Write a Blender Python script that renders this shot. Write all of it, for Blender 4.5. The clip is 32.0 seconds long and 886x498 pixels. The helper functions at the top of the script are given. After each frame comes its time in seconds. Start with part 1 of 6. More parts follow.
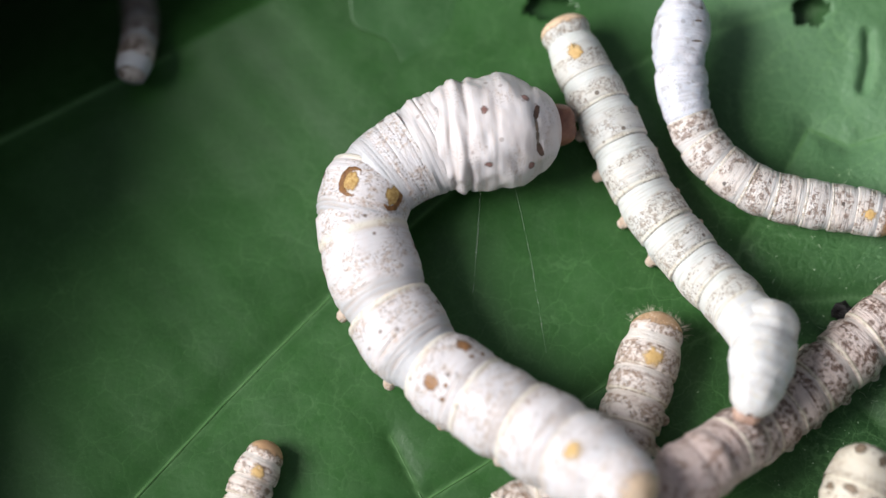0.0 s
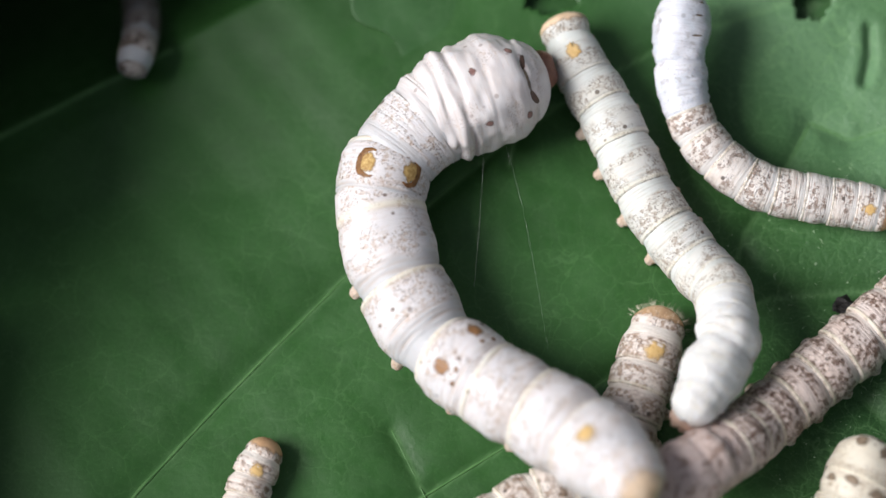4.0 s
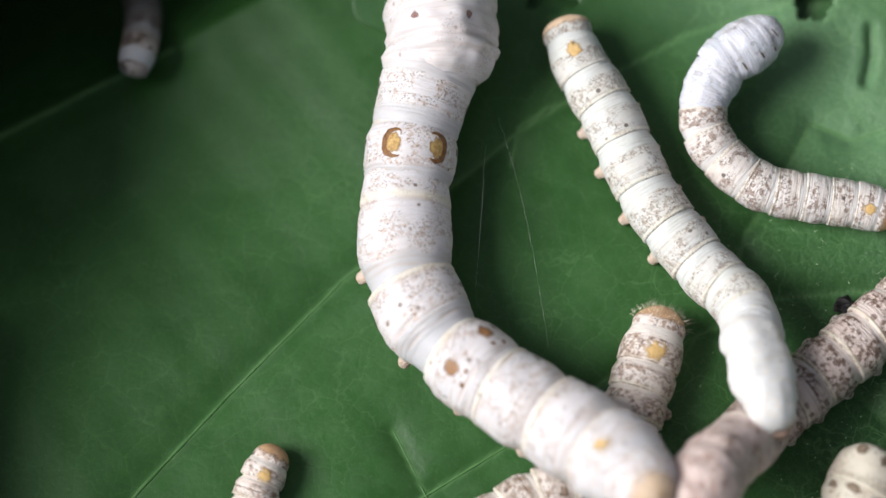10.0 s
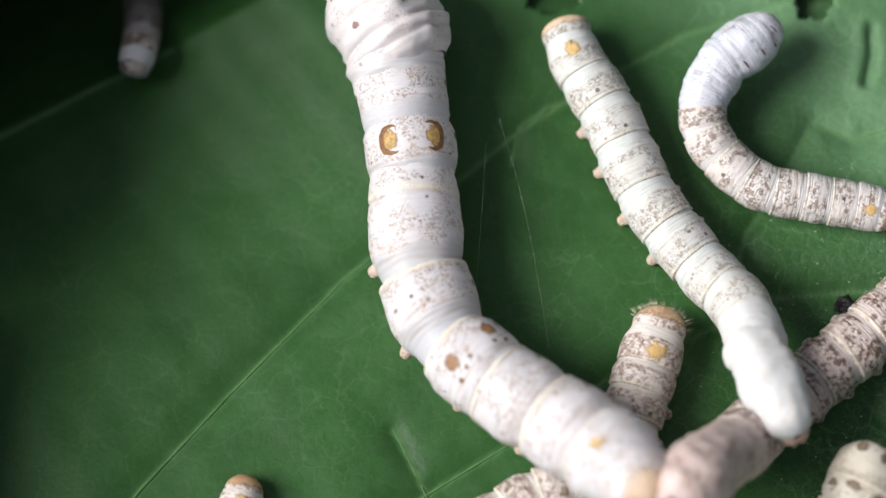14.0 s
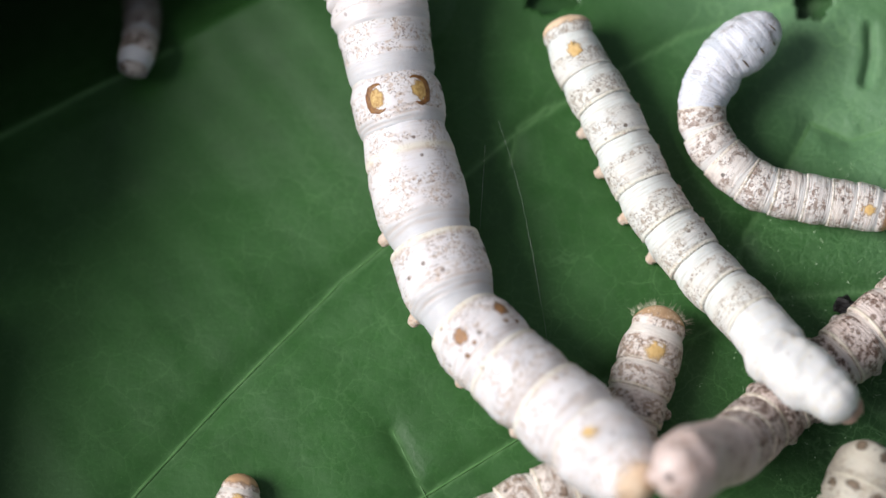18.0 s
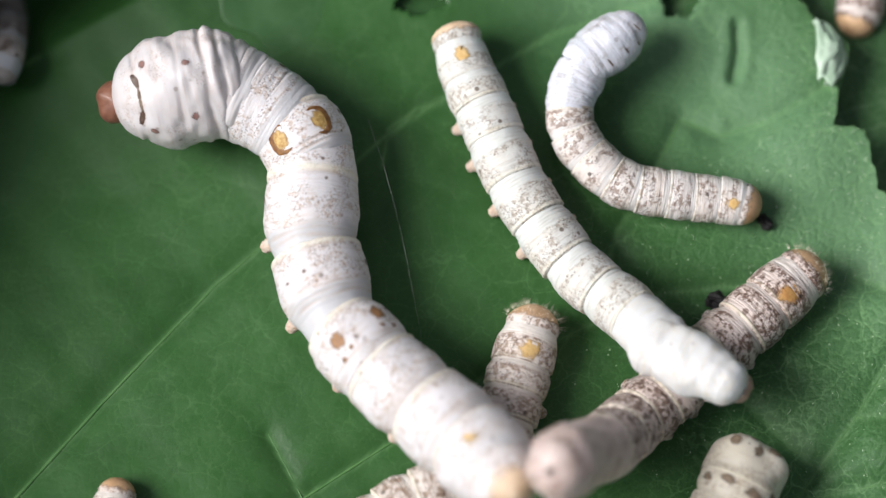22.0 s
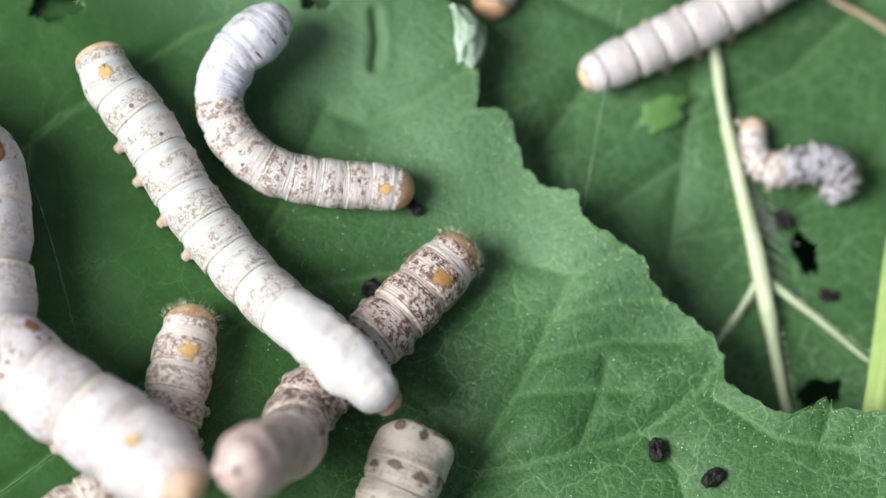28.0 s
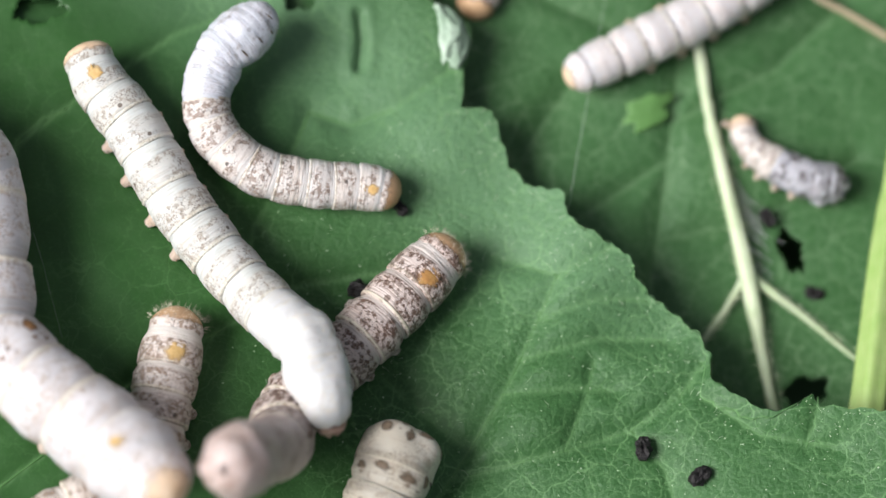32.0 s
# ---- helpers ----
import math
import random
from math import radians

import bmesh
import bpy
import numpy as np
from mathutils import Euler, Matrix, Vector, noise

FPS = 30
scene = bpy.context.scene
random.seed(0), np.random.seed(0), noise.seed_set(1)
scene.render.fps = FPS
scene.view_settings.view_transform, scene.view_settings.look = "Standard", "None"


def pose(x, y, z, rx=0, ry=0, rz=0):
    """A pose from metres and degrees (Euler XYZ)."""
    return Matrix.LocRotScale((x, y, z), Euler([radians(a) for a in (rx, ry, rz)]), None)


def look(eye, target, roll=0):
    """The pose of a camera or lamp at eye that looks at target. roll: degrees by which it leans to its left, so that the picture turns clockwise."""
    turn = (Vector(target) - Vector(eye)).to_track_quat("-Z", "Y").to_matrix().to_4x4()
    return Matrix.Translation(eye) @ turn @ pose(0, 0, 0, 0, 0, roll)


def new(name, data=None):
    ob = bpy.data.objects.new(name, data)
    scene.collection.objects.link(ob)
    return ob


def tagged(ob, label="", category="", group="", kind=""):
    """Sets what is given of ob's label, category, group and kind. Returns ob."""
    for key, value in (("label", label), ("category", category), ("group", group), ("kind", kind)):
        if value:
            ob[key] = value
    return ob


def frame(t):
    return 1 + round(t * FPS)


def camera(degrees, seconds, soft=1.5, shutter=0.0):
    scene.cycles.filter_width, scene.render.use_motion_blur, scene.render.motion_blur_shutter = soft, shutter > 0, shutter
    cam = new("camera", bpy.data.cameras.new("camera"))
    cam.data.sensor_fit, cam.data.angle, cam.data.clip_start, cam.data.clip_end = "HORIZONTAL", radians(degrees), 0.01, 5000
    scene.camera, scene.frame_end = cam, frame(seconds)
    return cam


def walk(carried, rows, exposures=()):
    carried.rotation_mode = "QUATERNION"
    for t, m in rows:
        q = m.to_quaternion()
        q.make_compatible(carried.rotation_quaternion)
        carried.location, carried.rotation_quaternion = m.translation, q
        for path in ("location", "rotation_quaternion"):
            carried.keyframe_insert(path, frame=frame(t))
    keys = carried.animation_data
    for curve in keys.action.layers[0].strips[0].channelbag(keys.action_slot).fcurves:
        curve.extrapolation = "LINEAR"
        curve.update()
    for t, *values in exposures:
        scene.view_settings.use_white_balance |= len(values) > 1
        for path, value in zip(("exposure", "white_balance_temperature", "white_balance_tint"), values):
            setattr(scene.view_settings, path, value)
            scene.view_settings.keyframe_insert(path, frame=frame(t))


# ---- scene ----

cam = camera(18, 32.0, soft=1.5)
EYE = (0.00000, -0.06393, 0.23858)
cam.data.dof.use_dof = True
cam.data.dof.focus_distance = 0.2428
cam.data.dof.aperture_fstop = 11.0
walk(cam, [(t, pose(*EYE, rx, ry, rz)) for t, rx, ry, rz in (
    (0, 15.107, 0.047, 0.021),
    (0.5, 15.075, 0.046, 0.038),
    (1, 15.013, 0.072, -0.041),
    (1.5, 14.994, 0.074, 0.005),
    (3.5, 14.991, 0.082, -0.011),
    (6, 14.996, 0.075, 0.068),
    (9, 14.987, 0.082, 0.072),
    (12, 14.984, 0.097, 0.065),
    (14.5, 14.981, 0.099, 0.057),
    (17, 14.988, 0.106, 0.040),
    (18.5, 14.990, 0.073, 0.024),
    (19.5, 14.994, 0.053, 0.017),
    (20, 14.996, 0.045, 0.002),
    (20.5, 15.006, -0.122, -0.059),
    (21, 14.993, -0.730, -0.462),
    (21.5, 15.029, -1.175, -0.759),
    (22, 15.049, -2.158, -1.635),
    (22.5, 15.071, -2.849, -2.310),
    (23, 15.066, -3.309, -2.695),
    (23.5, 15.077, -3.703, -3.049),
    (24, 15.104, -4.058, -3.369),
    (24.5, 15.122, -4.566, -3.799),
    (25, 15.133, -4.935, -4.045),
    (25.5, 15.183, -5.557, -4.647),
    (26, 15.251, -6.329, -5.398),
    (26.5, 15.321, -7.046, -6.063),
    (28.5, 15.425, -8.135, -7.123),
    (29, 15.432, -8.169, -7.178),
    (29.5, 15.442, -8.180, -7.230),
    (30, 15.444, -8.268, -7.295),
    (30.5, 15.443, -8.295, -7.321),
    (31, 15.455, -8.295, -7.421),
    (31.5, 15.455, -8.264, -7.389),
    (32, 15.486, -8.230, -7.484),
)], exposures=[(0, 0.22), (3.5, 0.22), (5.5, -0.04), (6.0, -0.22), (7.0, -0.42), (8.0, -0.20), (9.0, 0.20), (20.0, 0.23), (26.0, 0.33), (32.0, 0.33)])

# ---- light: a bright overcast sky, with soft light from the left ----
MM = 0.001
world = bpy.data.worlds.new("sky")
scene.world = world
world.use_nodes = True
sky = world.node_tree.nodes.new("ShaderNodeTexSky")
sky.sky_type, sky.sun_disc = "NISHITA", False
sky.sun_elevation, sky.sun_rotation = radians(42), radians(-96)
back = world.node_tree.nodes["Background"]
back.inputs["Strength"].default_value = 0.066
cloud = world.node_tree.nodes.new("ShaderNodeHueSaturation")
cloud.inputs["Saturation"].default_value = 0.35
world.node_tree.links.new(sky.outputs["Color"], cloud.inputs["Color"])
world.node_tree.links.new(cloud.outputs["Color"], back.inputs["Color"])
sun = new("sun", bpy.data.lights.new("sun", "SUN"))
sun.data.energy, sun.data.angle, sun.data.color = 4.4, radians(33), (1.0, 0.985, 0.97)
sun.matrix_world = look((-0.74, -0.06, 0.66), (0, 0, 0))


# ---- materials ----
def material(name, rough=0.6, spec=0.4, sss=0.0):
    m = bpy.data.materials.new(name)
    m.use_nodes = True
    n = m.node_tree.nodes
    b = n["Principled BSDF"]
    b.inputs["Roughness"].default_value = rough
    b.inputs["Specular IOR Level"].default_value = spec
    if sss:
        b.inputs["Subsurface Weight"].default_value = sss
        b.inputs["Subsurface Radius"].default_value = (1.0, 0.75, 0.6)
        b.inputs["Subsurface Scale"].default_value = 0.0012
    return m, n, m.node_tree.links.new, b


def coords(n, link, shuffle=True):
    """Object coordinates in metres, shifted by the object's random number."""
    c = n.new("ShaderNodeTexCoord")
    if not shuffle:
        return c.outputs["Object"]
    info, add = n.new("ShaderNodeObjectInfo"), n.new("ShaderNodeVectorMath")
    add.operation = "ADD"
    link(c.outputs["Object"], add.inputs[0])
    link(info.outputs["Random"], add.inputs[1])
    return add.outputs[0]


def noise_tex(n, link, vec, scale, detail=4.0, rough=0.55):
    t = n.new("ShaderNodeTexNoise")
    t.inputs["Scale"].default_value, t.inputs["Detail"].default_value, t.inputs["Roughness"].default_value = scale, detail, rough
    link(vec, t.inputs["Vector"])
    return t.outputs["Fac"]


def cells(n, link, vec, scale, feature="F1", out="Distance"):
    t = n.new("ShaderNodeTexVoronoi")
    t.feature = feature
    t.inputs["Scale"].default_value = scale
    link(vec, t.inputs["Vector"])
    return t.outputs[out]


def ramp(n, link, fac, a, b, ca=(0, 0, 0), cb=(1, 1, 1)):
    r = n.new("ShaderNodeValToRGB")
    r.color_ramp.elements[0].position, r.color_ramp.elements[1].position = a, b
    r.color_ramp.elements[0].color, r.color_ramp.elements[1].color = (*ca, 1), (*cb, 1)
    link(fac, r.inputs["Fac"])
    return r.outputs["Color"]


def mix(n, link, fac, a, b, kind="MIX"):
    x = n.new("ShaderNodeMix")
    x.data_type, x.blend_type = "RGBA", kind
    for value, socket in ((fac, x.inputs[0]), (a, x.inputs[6]), (b, x.inputs[7])):
        if isinstance(value, (int, float)):
            socket.default_value = value
        elif isinstance(value, tuple):
            socket.default_value = (*value, 1)
        else:
            link(value, socket)
    return x.outputs[2]


def times(n, link, a, b):
    x = n.new("ShaderNodeMath")
    x.operation = "MULTIPLY"
    for value, socket in ((a, x.inputs[0]), (b, x.inputs[1])):
        if isinstance(value, (int, float)):
            socket.default_value = value
        else:
            link(value, socket)
    return x.outputs[0]


def bump(n, link, b, height, strength, distance):
    k = n.new("ShaderNodeBump")
    k.inputs["Strength"].default_value, k.inputs["Distance"].default_value = strength, distance
    link(height, k.inputs["Height"])
    link(k.outputs["Normal"], b.inputs["Normal"])
    return k


def attribute(n, name):
    a = n.new("ShaderNodeAttribute")
    a.attribute_name = name
    return a.outputs["Fac"]


def skin(name, base, tone, blotch, fleck, blotches, flecks, wrinkles=1.0, stretch=0.5, cool=0.08, size=2100, band=(0.46, 0.48, 0.51)):
    """Caterpillar skin: pale ground, crisp small blotches, sparse dots and freckles, and clean stretched skin at the rear of each ring."""
    base, tone = ((0.77 * red, 0.765 * green, 0.815 * blue) for red, green, blue in (base, tone))
    m, n, link, b = material(name, 0.42, 0.34, 0.16)
    v = coords(n, link)
    squeeze = n.new("ShaderNodeMapping")
    squeeze.inputs["Scale"].default_value = (0.22, 2.6, 0.22)
    link(v, squeeze.inputs["Vector"])
    lines = noise_tex(n, link, squeeze.outputs["Vector"], 1500, 4, 0.6)
    ground = mix(n, link, noise_tex(n, link, v, 380, 3), base, tone)
    ground = mix(n, link, times(n, link, ramp(n, link, noise_tex(n, link, v, 230, 2), 0.42, 0.62), cool), ground, (0.54, 0.60, 0.68))
    clean = ramp(n, link, attribute(n, "band"), 0.1, 0.7, (1, 1, 1), (0.12, 0.12, 0.12))
    region = times(n, link, ramp(n, link, noise_tex(n, link, v, 420, 2, 0.5), 0.53 - 0.20 * blotches, 0.62 - 0.18 * blotches), clean)
    patch = ramp(n, link, noise_tex(n, link, v, size, 2.5, 0.55), 0.59 - 0.13 * blotches, 0.65 - 0.12 * blotches)
    patch = times(n, link, patch, ramp(n, link, noise_tex(n, link, v, 5200, 2, 0.5), 0.30, 0.52, (0.45, 0.45, 0.45), (1, 1, 1)))
    ground = mix(n, link, times(n, link, times(n, link, patch, region), min(1.0, 0.35 + 0.65 * blotches)), ground, blotch)
    ground = mix(n, link, times(n, link, times(n, link, ramp(n, link, lines, 0.54, 0.64), clean), 0.30), ground, blotch)
    if blotches > 0.8:
        wavy = mix(n, link, 0.0005, v, noise_col(n, link, v, 1800), "ADD")
        spots = ramp(n, link, cells(n, link, wavy, 900), 0.26, 0.36, (1, 1, 1), (0, 0, 0))
        here = ramp(n, link, noise_tex(n, link, v, 600, 1), 0.46, 0.54)
        ground = mix(n, link, times(n, link, times(n, link, times(n, link, spots, here), clean), 0.8), ground, blotch)
    grain = ramp(n, link, noise_tex(n, link, v, 5600, 2, 0.5), 0.56, 0.62)
    ground = mix(n, link, times(n, link, times(n, link, grain, region), min(0.8, 0.15 + 0.5 * flecks)), ground, fleck)
    dots = ramp(n, link, cells(n, link, v, 640), 0.11, 0.16, (1, 1, 1), (0, 0, 0))
    sparse = ramp(n, link, noise_tex(n, link, v, 330, 1), 0.46, 0.51)
    ground = mix(n, link, times(n, link, times(n, link, times(n, link, dots, sparse), clean), 0.85 * min(1, 0.25 + flecks)), ground, fleck)
    ground = mix(n, link, times(n, link, attribute(n, "band"), stretch), ground, band)
    # shade inside the folds is painted into the skin colour
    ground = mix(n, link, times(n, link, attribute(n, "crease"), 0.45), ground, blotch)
    ground = mix(n, link, times(n, link, attribute(n, "rim"), 0.65), ground, (0.74, 0.68, 0.55))
    link(ground, b.inputs["Base Color"])
    h = mix(n, link, 0.3, lines, noise_tex(n, link, v, 3200, 3))
    bump(n, link, b, h, 0.85 * wrinkles, 0.0004)
    return m


def plain(name, ca, cb, scale, rough=0.6, relief=0.0001, sss=0.0, spec=0.35):
    m, n, link, b = material(name, rough, spec, sss)
    v = coords(n, link)
    f = ramp(n, link, noise_tex(n, link, v, scale, 5, 0.6), 0.32, 0.68)
    link(mix(n, link, f, ca, cb), b.inputs["Base Color"])
    bump(n, link, b, noise_tex(n, link, v, scale * 3, 4), 0.6, relief)
    return m


def stain(name, ca, cb, scale, solid_from=0.62):
    """A mark soaked into the skin: mottled, with a ragged edge that fades out."""
    m = plain(name, ca, cb, scale, 0.5, 0.00006)
    n, link = m.node_tree.nodes, m.node_tree.links.new
    b = n["Principled BSDF"]
    wear = noise_tex(n, link, coords(n, link), 1700, 4, 0.65)
    solid = n.new("ShaderNodeMath")
    solid.operation = "SUBTRACT"
    link(wear, solid.inputs[0])
    link(attribute(n, "fade"), solid.inputs[1])
    link(ramp(n, link, lifted(n, link, solid.outputs[0]), solid_from - 0.42, solid_from), b.inputs["Alpha"])
    return m


def lifted(n, link, value):
    x = n.new("ShaderNodeMath")
    x.operation = "ADD"
    x.inputs[1].default_value = 0.72
    link(value, x.inputs[0])
    return x.outputs[0]


def leaf_material(name, dark, light, vein, rough):
    """Leaf skin: mottled green, a net of pale small veins sunk between swollen cells, sparse pale glands; puckered,
    with right-hand sheen painted in, by the pucker attribute.
    """
    m, n, link, b = material(name, rough, 0.32)
    v = coords(n, link, False)
    pucker_sheen = attribute(n, "pucker")
    green = mix(n, link, ramp(n, link, noise_tex(n, link, v, 60, 4, 0.6), 0.3, 0.7), dark, light)
    green = mix(n, link, times(n, link, ramp(n, link, noise_tex(n, link, v, 330, 3, 0.6), 0.45, 0.7), 0.35), green, light)
    # sheen of the leaf's right part, put into the green as a lighter tone
    green = mix(n, link, ramp(n, link, pucker_sheen, 0.45, 1.0, (0, 0, 0), (0.5, 0.5, 0.5)), green, (0.050, 0.138, 0.046))
    # sky sheen near the margin, painted in as a paler green
    green = mix(n, link, times(n, link, attribute(n, "painted_sheen"), 0.7), green, (0.130, 0.250, 0.130))
    warp = mix(n, link, 0.0012, v, noise_col(n, link, v, 900), "ADD")
    net_d, fine_d = cells(n, link, warp, 250, "DISTANCE_TO_EDGE"), cells(n, link, warp, 820, "DISTANCE_TO_EDGE")
    net = ramp(n, link, net_d, 0.0, 0.024, (1, 1, 1), (0, 0, 0))
    fine = ramp(n, link, fine_d, 0.0, 0.09, (1, 1, 1), (0, 0, 0))
    patchy = times(n, link, ramp(n, link, noise_tex(n, link, v, 70, 2), 0.36, 0.62, (0.25, 0.25, 0.25), (1, 1, 1)), pucker_sheen)
    green = mix(n, link, times(n, link, times(n, link, net, patchy), 0.50), green, vein)
    green = mix(n, link, times(n, link, times(n, link, fine, patchy), 0.22), green, vein)
    green = mix(n, link, times(n, link, attribute(n, "vein"), 0.30), green, vein)
    glands = ramp(n, link, cells(n, link, v, 1300), 0.05, 0.09, (1, 1, 1), (0, 0, 0))
    some = ramp(n, link, noise_tex(n, link, v, 420, 1), 0.50, 0.56)
    green = mix(n, link, times(n, link, times(n, link, times(n, link, glands, some), pucker_sheen), 0.28), green, (0.55, 0.68, 0.42))
    speck = ramp(n, link, noise_tex(n, link, v, 3600, 3, 0.6), 0.58, 0.70)
    green = mix(n, link, times(n, link, times(n, link, speck, pucker_sheen), 0.32), green, vein)
    link(green, b.inputs["Base Color"])
    link(ramp(n, link, noise_tex(n, link, v, 700, 4), 0.3, 0.7, (rough - 0.10,) * 3, (rough + 0.12,) * 3), b.inputs["Roughness"])
    groove, small = ramp(n, link, net_d, 0.0, 0.16), ramp(n, link, fine_d, 0.0, 0.30)
    swell = mix(n, link, 0.72, groove, small)
    h = mix(n, link, 0.68, swell, noise_tex(n, link, v, 2600, 5, 0.65))
    bump(n, link, b, times(n, link, h, pucker_sheen), 1.0, 0.00017)
    return m


def noise_col(n, link, vec, scale):
    t = n.new("ShaderNodeTexNoise")
    t.inputs["Scale"].default_value = scale
    link(vec, t.inputs["Vector"])
    return t.outputs["Color"]


BROWN, BLACK = (0.16, 0.085, 0.055), (0.06, 0.045, 0.04)
SKIN_WHITE = skin("skin_white", (0.91, 0.88, 0.855), (0.85, 0.80, 0.76), (0.44, 0.32, 0.24), (0.11, 0.065, 0.045), 0.48, 0.95, 0.45, 0.62, 0.10, 2300, (0.43, 0.44, 0.465))
SKIN_HUMP = skin("skin_hump", (0.88, 0.84, 0.80), (0.80, 0.73, 0.68), (0.50, 0.40, 0.34), (0.16, 0.10, 0.08), 0.14, 0.3, 0.10, 0.3, 0.12)
SKIN_CREAM = skin("skin_cream", (0.88, 0.865, 0.77), (0.80, 0.765, 0.66), (0.33, 0.275, 0.225), (0.11, 0.08, 0.06), 0.66, 0.9, 0.8, 0.60, 0.18, 2500, (0.64, 0.67, 0.66))
SKIN_FRONT = skin("skin_front", (0.83, 0.845, 0.83), (0.86, 0.83, 0.74), (0.66, 0.58, 0.42), BROWN, 0.18, 0.04, 0.5, 0.2)
SKIN_OLIVE = skin("skin_olive", (0.88, 0.82, 0.66), (0.78, 0.70, 0.54), (0.40, 0.32, 0.24), BROWN, 0.45, 0.5, 0.3, 0.1)
SKIN_MOTTLED = skin("skin_mottled", (0.86, 0.74, 0.65), (0.70, 0.55, 0.46), (0.12, 0.065, 0.045), (0.03, 0.02, 0.018), 0.93, 1.0, 0.7, 0.5, 0.10, 2300, (0.64, 0.60, 0.57))
SKIN_SPOTTED = skin("skin_spotted", (0.95, 0.85, 0.75), (0.86, 0.74, 0.62), (0.26, 0.17, 0.12), BLACK, 0.82, 1.0, 0.6, 0.5, 0.12, 1900, (0.74, 0.70, 0.65))
SKIN_GREY = skin("skin_grey", (0.94, 0.88, 0.80), (0.84, 0.74, 0.63), (0.24, 0.165, 0.13), BLACK, 0.76, 0.9, 0.5, 0.6, 0.16, 2100, (0.66, 0.65, 0.65))
SKIN_PALE = skin("skin_pale", (0.86, 0.87, 0.89), (0.78, 0.78, 0.81), (0.36, 0.33, 0.33), BLACK, 0.30, 0.15, 0.4, 0.2, 0.40, 1300)
SKIN_SILVER = skin("skin_silver", (0.70, 0.68, 0.70), (0.56, 0.53, 0.54), (0.06, 0.05, 0.05), BLACK, 0.80, 0.8, 1.2, 0.3, 0.2, 1100)
SKIN_ROSY = skin("skin_rosy", (0.84, 0.71, 0.64), (0.72, 0.55, 0.47), (0.26, 0.16, 0.12), BROWN, 0.6, 0.6, 0.5, 0.2, 0.0, 1500)
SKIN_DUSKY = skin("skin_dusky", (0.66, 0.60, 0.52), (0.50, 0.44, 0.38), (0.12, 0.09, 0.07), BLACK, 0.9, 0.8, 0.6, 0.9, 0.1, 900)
TAN = skin("tan_skin", (0.62, 0.43, 0.28), (0.48, 0.29, 0.16), (0.26, 0.15, 0.09), BROWN, 0.6, 0.6, 1.0, 0.0, 0.0)
PALE_TAN = skin("pale_tan_skin", (0.84, 0.70, 0.57), (0.74, 0.57, 0.43), (0.44, 0.28, 0.18), BROWN, 0.4, 0.3, 0.9, 0.0, 0.0)
GOLD = stain("gold_spot", (0.60, 0.42, 0.16), (0.30, 0.15, 0.035), 3400)
RUST = stain("rust_spot", (0.27, 0.125, 0.035), (0.11, 0.045, 0.016), 2400)
TAIL_PALE = stain("pale_tan_end", (0.78, 0.60, 0.44), (0.66, 0.46, 0.30), 700, 0.74)
TAIL_TAN = stain("tan_end", (0.60, 0.40, 0.24), (0.44, 0.26, 0.14), 700, 0.74)
BROWN_SPOT = stain("brown_spot", (0.34, 0.175, 0.075), (0.20, 0.095, 0.04), 1500, 0.70)
AMBER = stain("amber_spot", (0.56, 0.32, 0.11), (0.38, 0.18, 0.06), 1400, 0.80)
OCHRE = stain("ochre_spot", (0.68, 0.48, 0.23), (0.52, 0.32, 0.11), 1400, 0.80)
MAUVE = stain("mauve_spot", (0.34, 0.20, 0.18), (0.20, 0.10, 0.09), 1600, 0.86)
HEAD_DARK = plain("head_shell_dark", (0.30, 0.14, 0.09), (0.18, 0.075, 0.05), 900, 0.35, 0.0001)
HEAD = plain("head_shell", (0.50, 0.36, 0.29), (0.36, 0.22, 0.17), 900, 0.4, 0.0001)
SMUDGE = stain("smudge", (0.12, 0.085, 0.06), (0.28, 0.21, 0.15), 1300, 0.80)
DARK = plain("dark_mark", (0.05, 0.03, 0.025), (0.12, 0.07, 0.05), 1500, 0.4, 0.0001)
FRASS = plain("frass", (0.006, 0.005, 0.006), (0.018, 0.016, 0.016), 1500, 0.55, 0.0003)
STEM = plain("stem_green", (0.24, 0.38, 0.10), (0.36, 0.47, 0.18), 260, 0.5, 0.0001, 0.1)
RIB = plain("rib_pale", (0.60, 0.66, 0.48), (0.46, 0.56, 0.34), 400, 0.5, 0.0001, 0.1)
HAIR = plain("hair", (0.72, 0.60, 0.48), (0.80, 0.72, 0.60), 900, 0.5, 0.00001)
GLAND = plain("gland", (0.36, 0.50, 0.30), (0.52, 0.64, 0.46), 900, 0.4, 0.00001)
SILK = plain("silk", (0.75, 0.78, 0.75), (0.66, 0.70, 0.68), 300, 0.35, 0.00001)
SOIL = plain("litter", (0.016, 0.018, 0.010), (0.035, 0.035, 0.018), 60, 0.9, 0.001)
WOOD = plain("dark_wood", (0.022, 0.018, 0.012), (0.04, 0.03, 0.02), 40, 0.7, 0.0004)
LEAF = leaf_material("leaf_upper", (0.015, 0.060, 0.011), (0.036, 0.112, 0.028), (0.19, 0.36, 0.15), 0.46)
VEIN = plain("leaf_vein", (0.052, 0.145, 0.040), (0.095, 0.208, 0.070), 500, 0.45, 0.0001)
SCRAP = plain("leaf_scrap", (0.08, 0.19, 0.05), (0.11, 0.24, 0.07), 400, 0.5, 0.0001)
WOODY = plain("dry_twig", (0.34, 0.27, 0.18), (0.46, 0.38, 0.26), 300, 0.7, 0.0002)
LEAF_UNDER = plain("leaf_under", (0.30, 0.43, 0.30), (0.48, 0.58, 0.48), 500, 0.45, 0.0001)
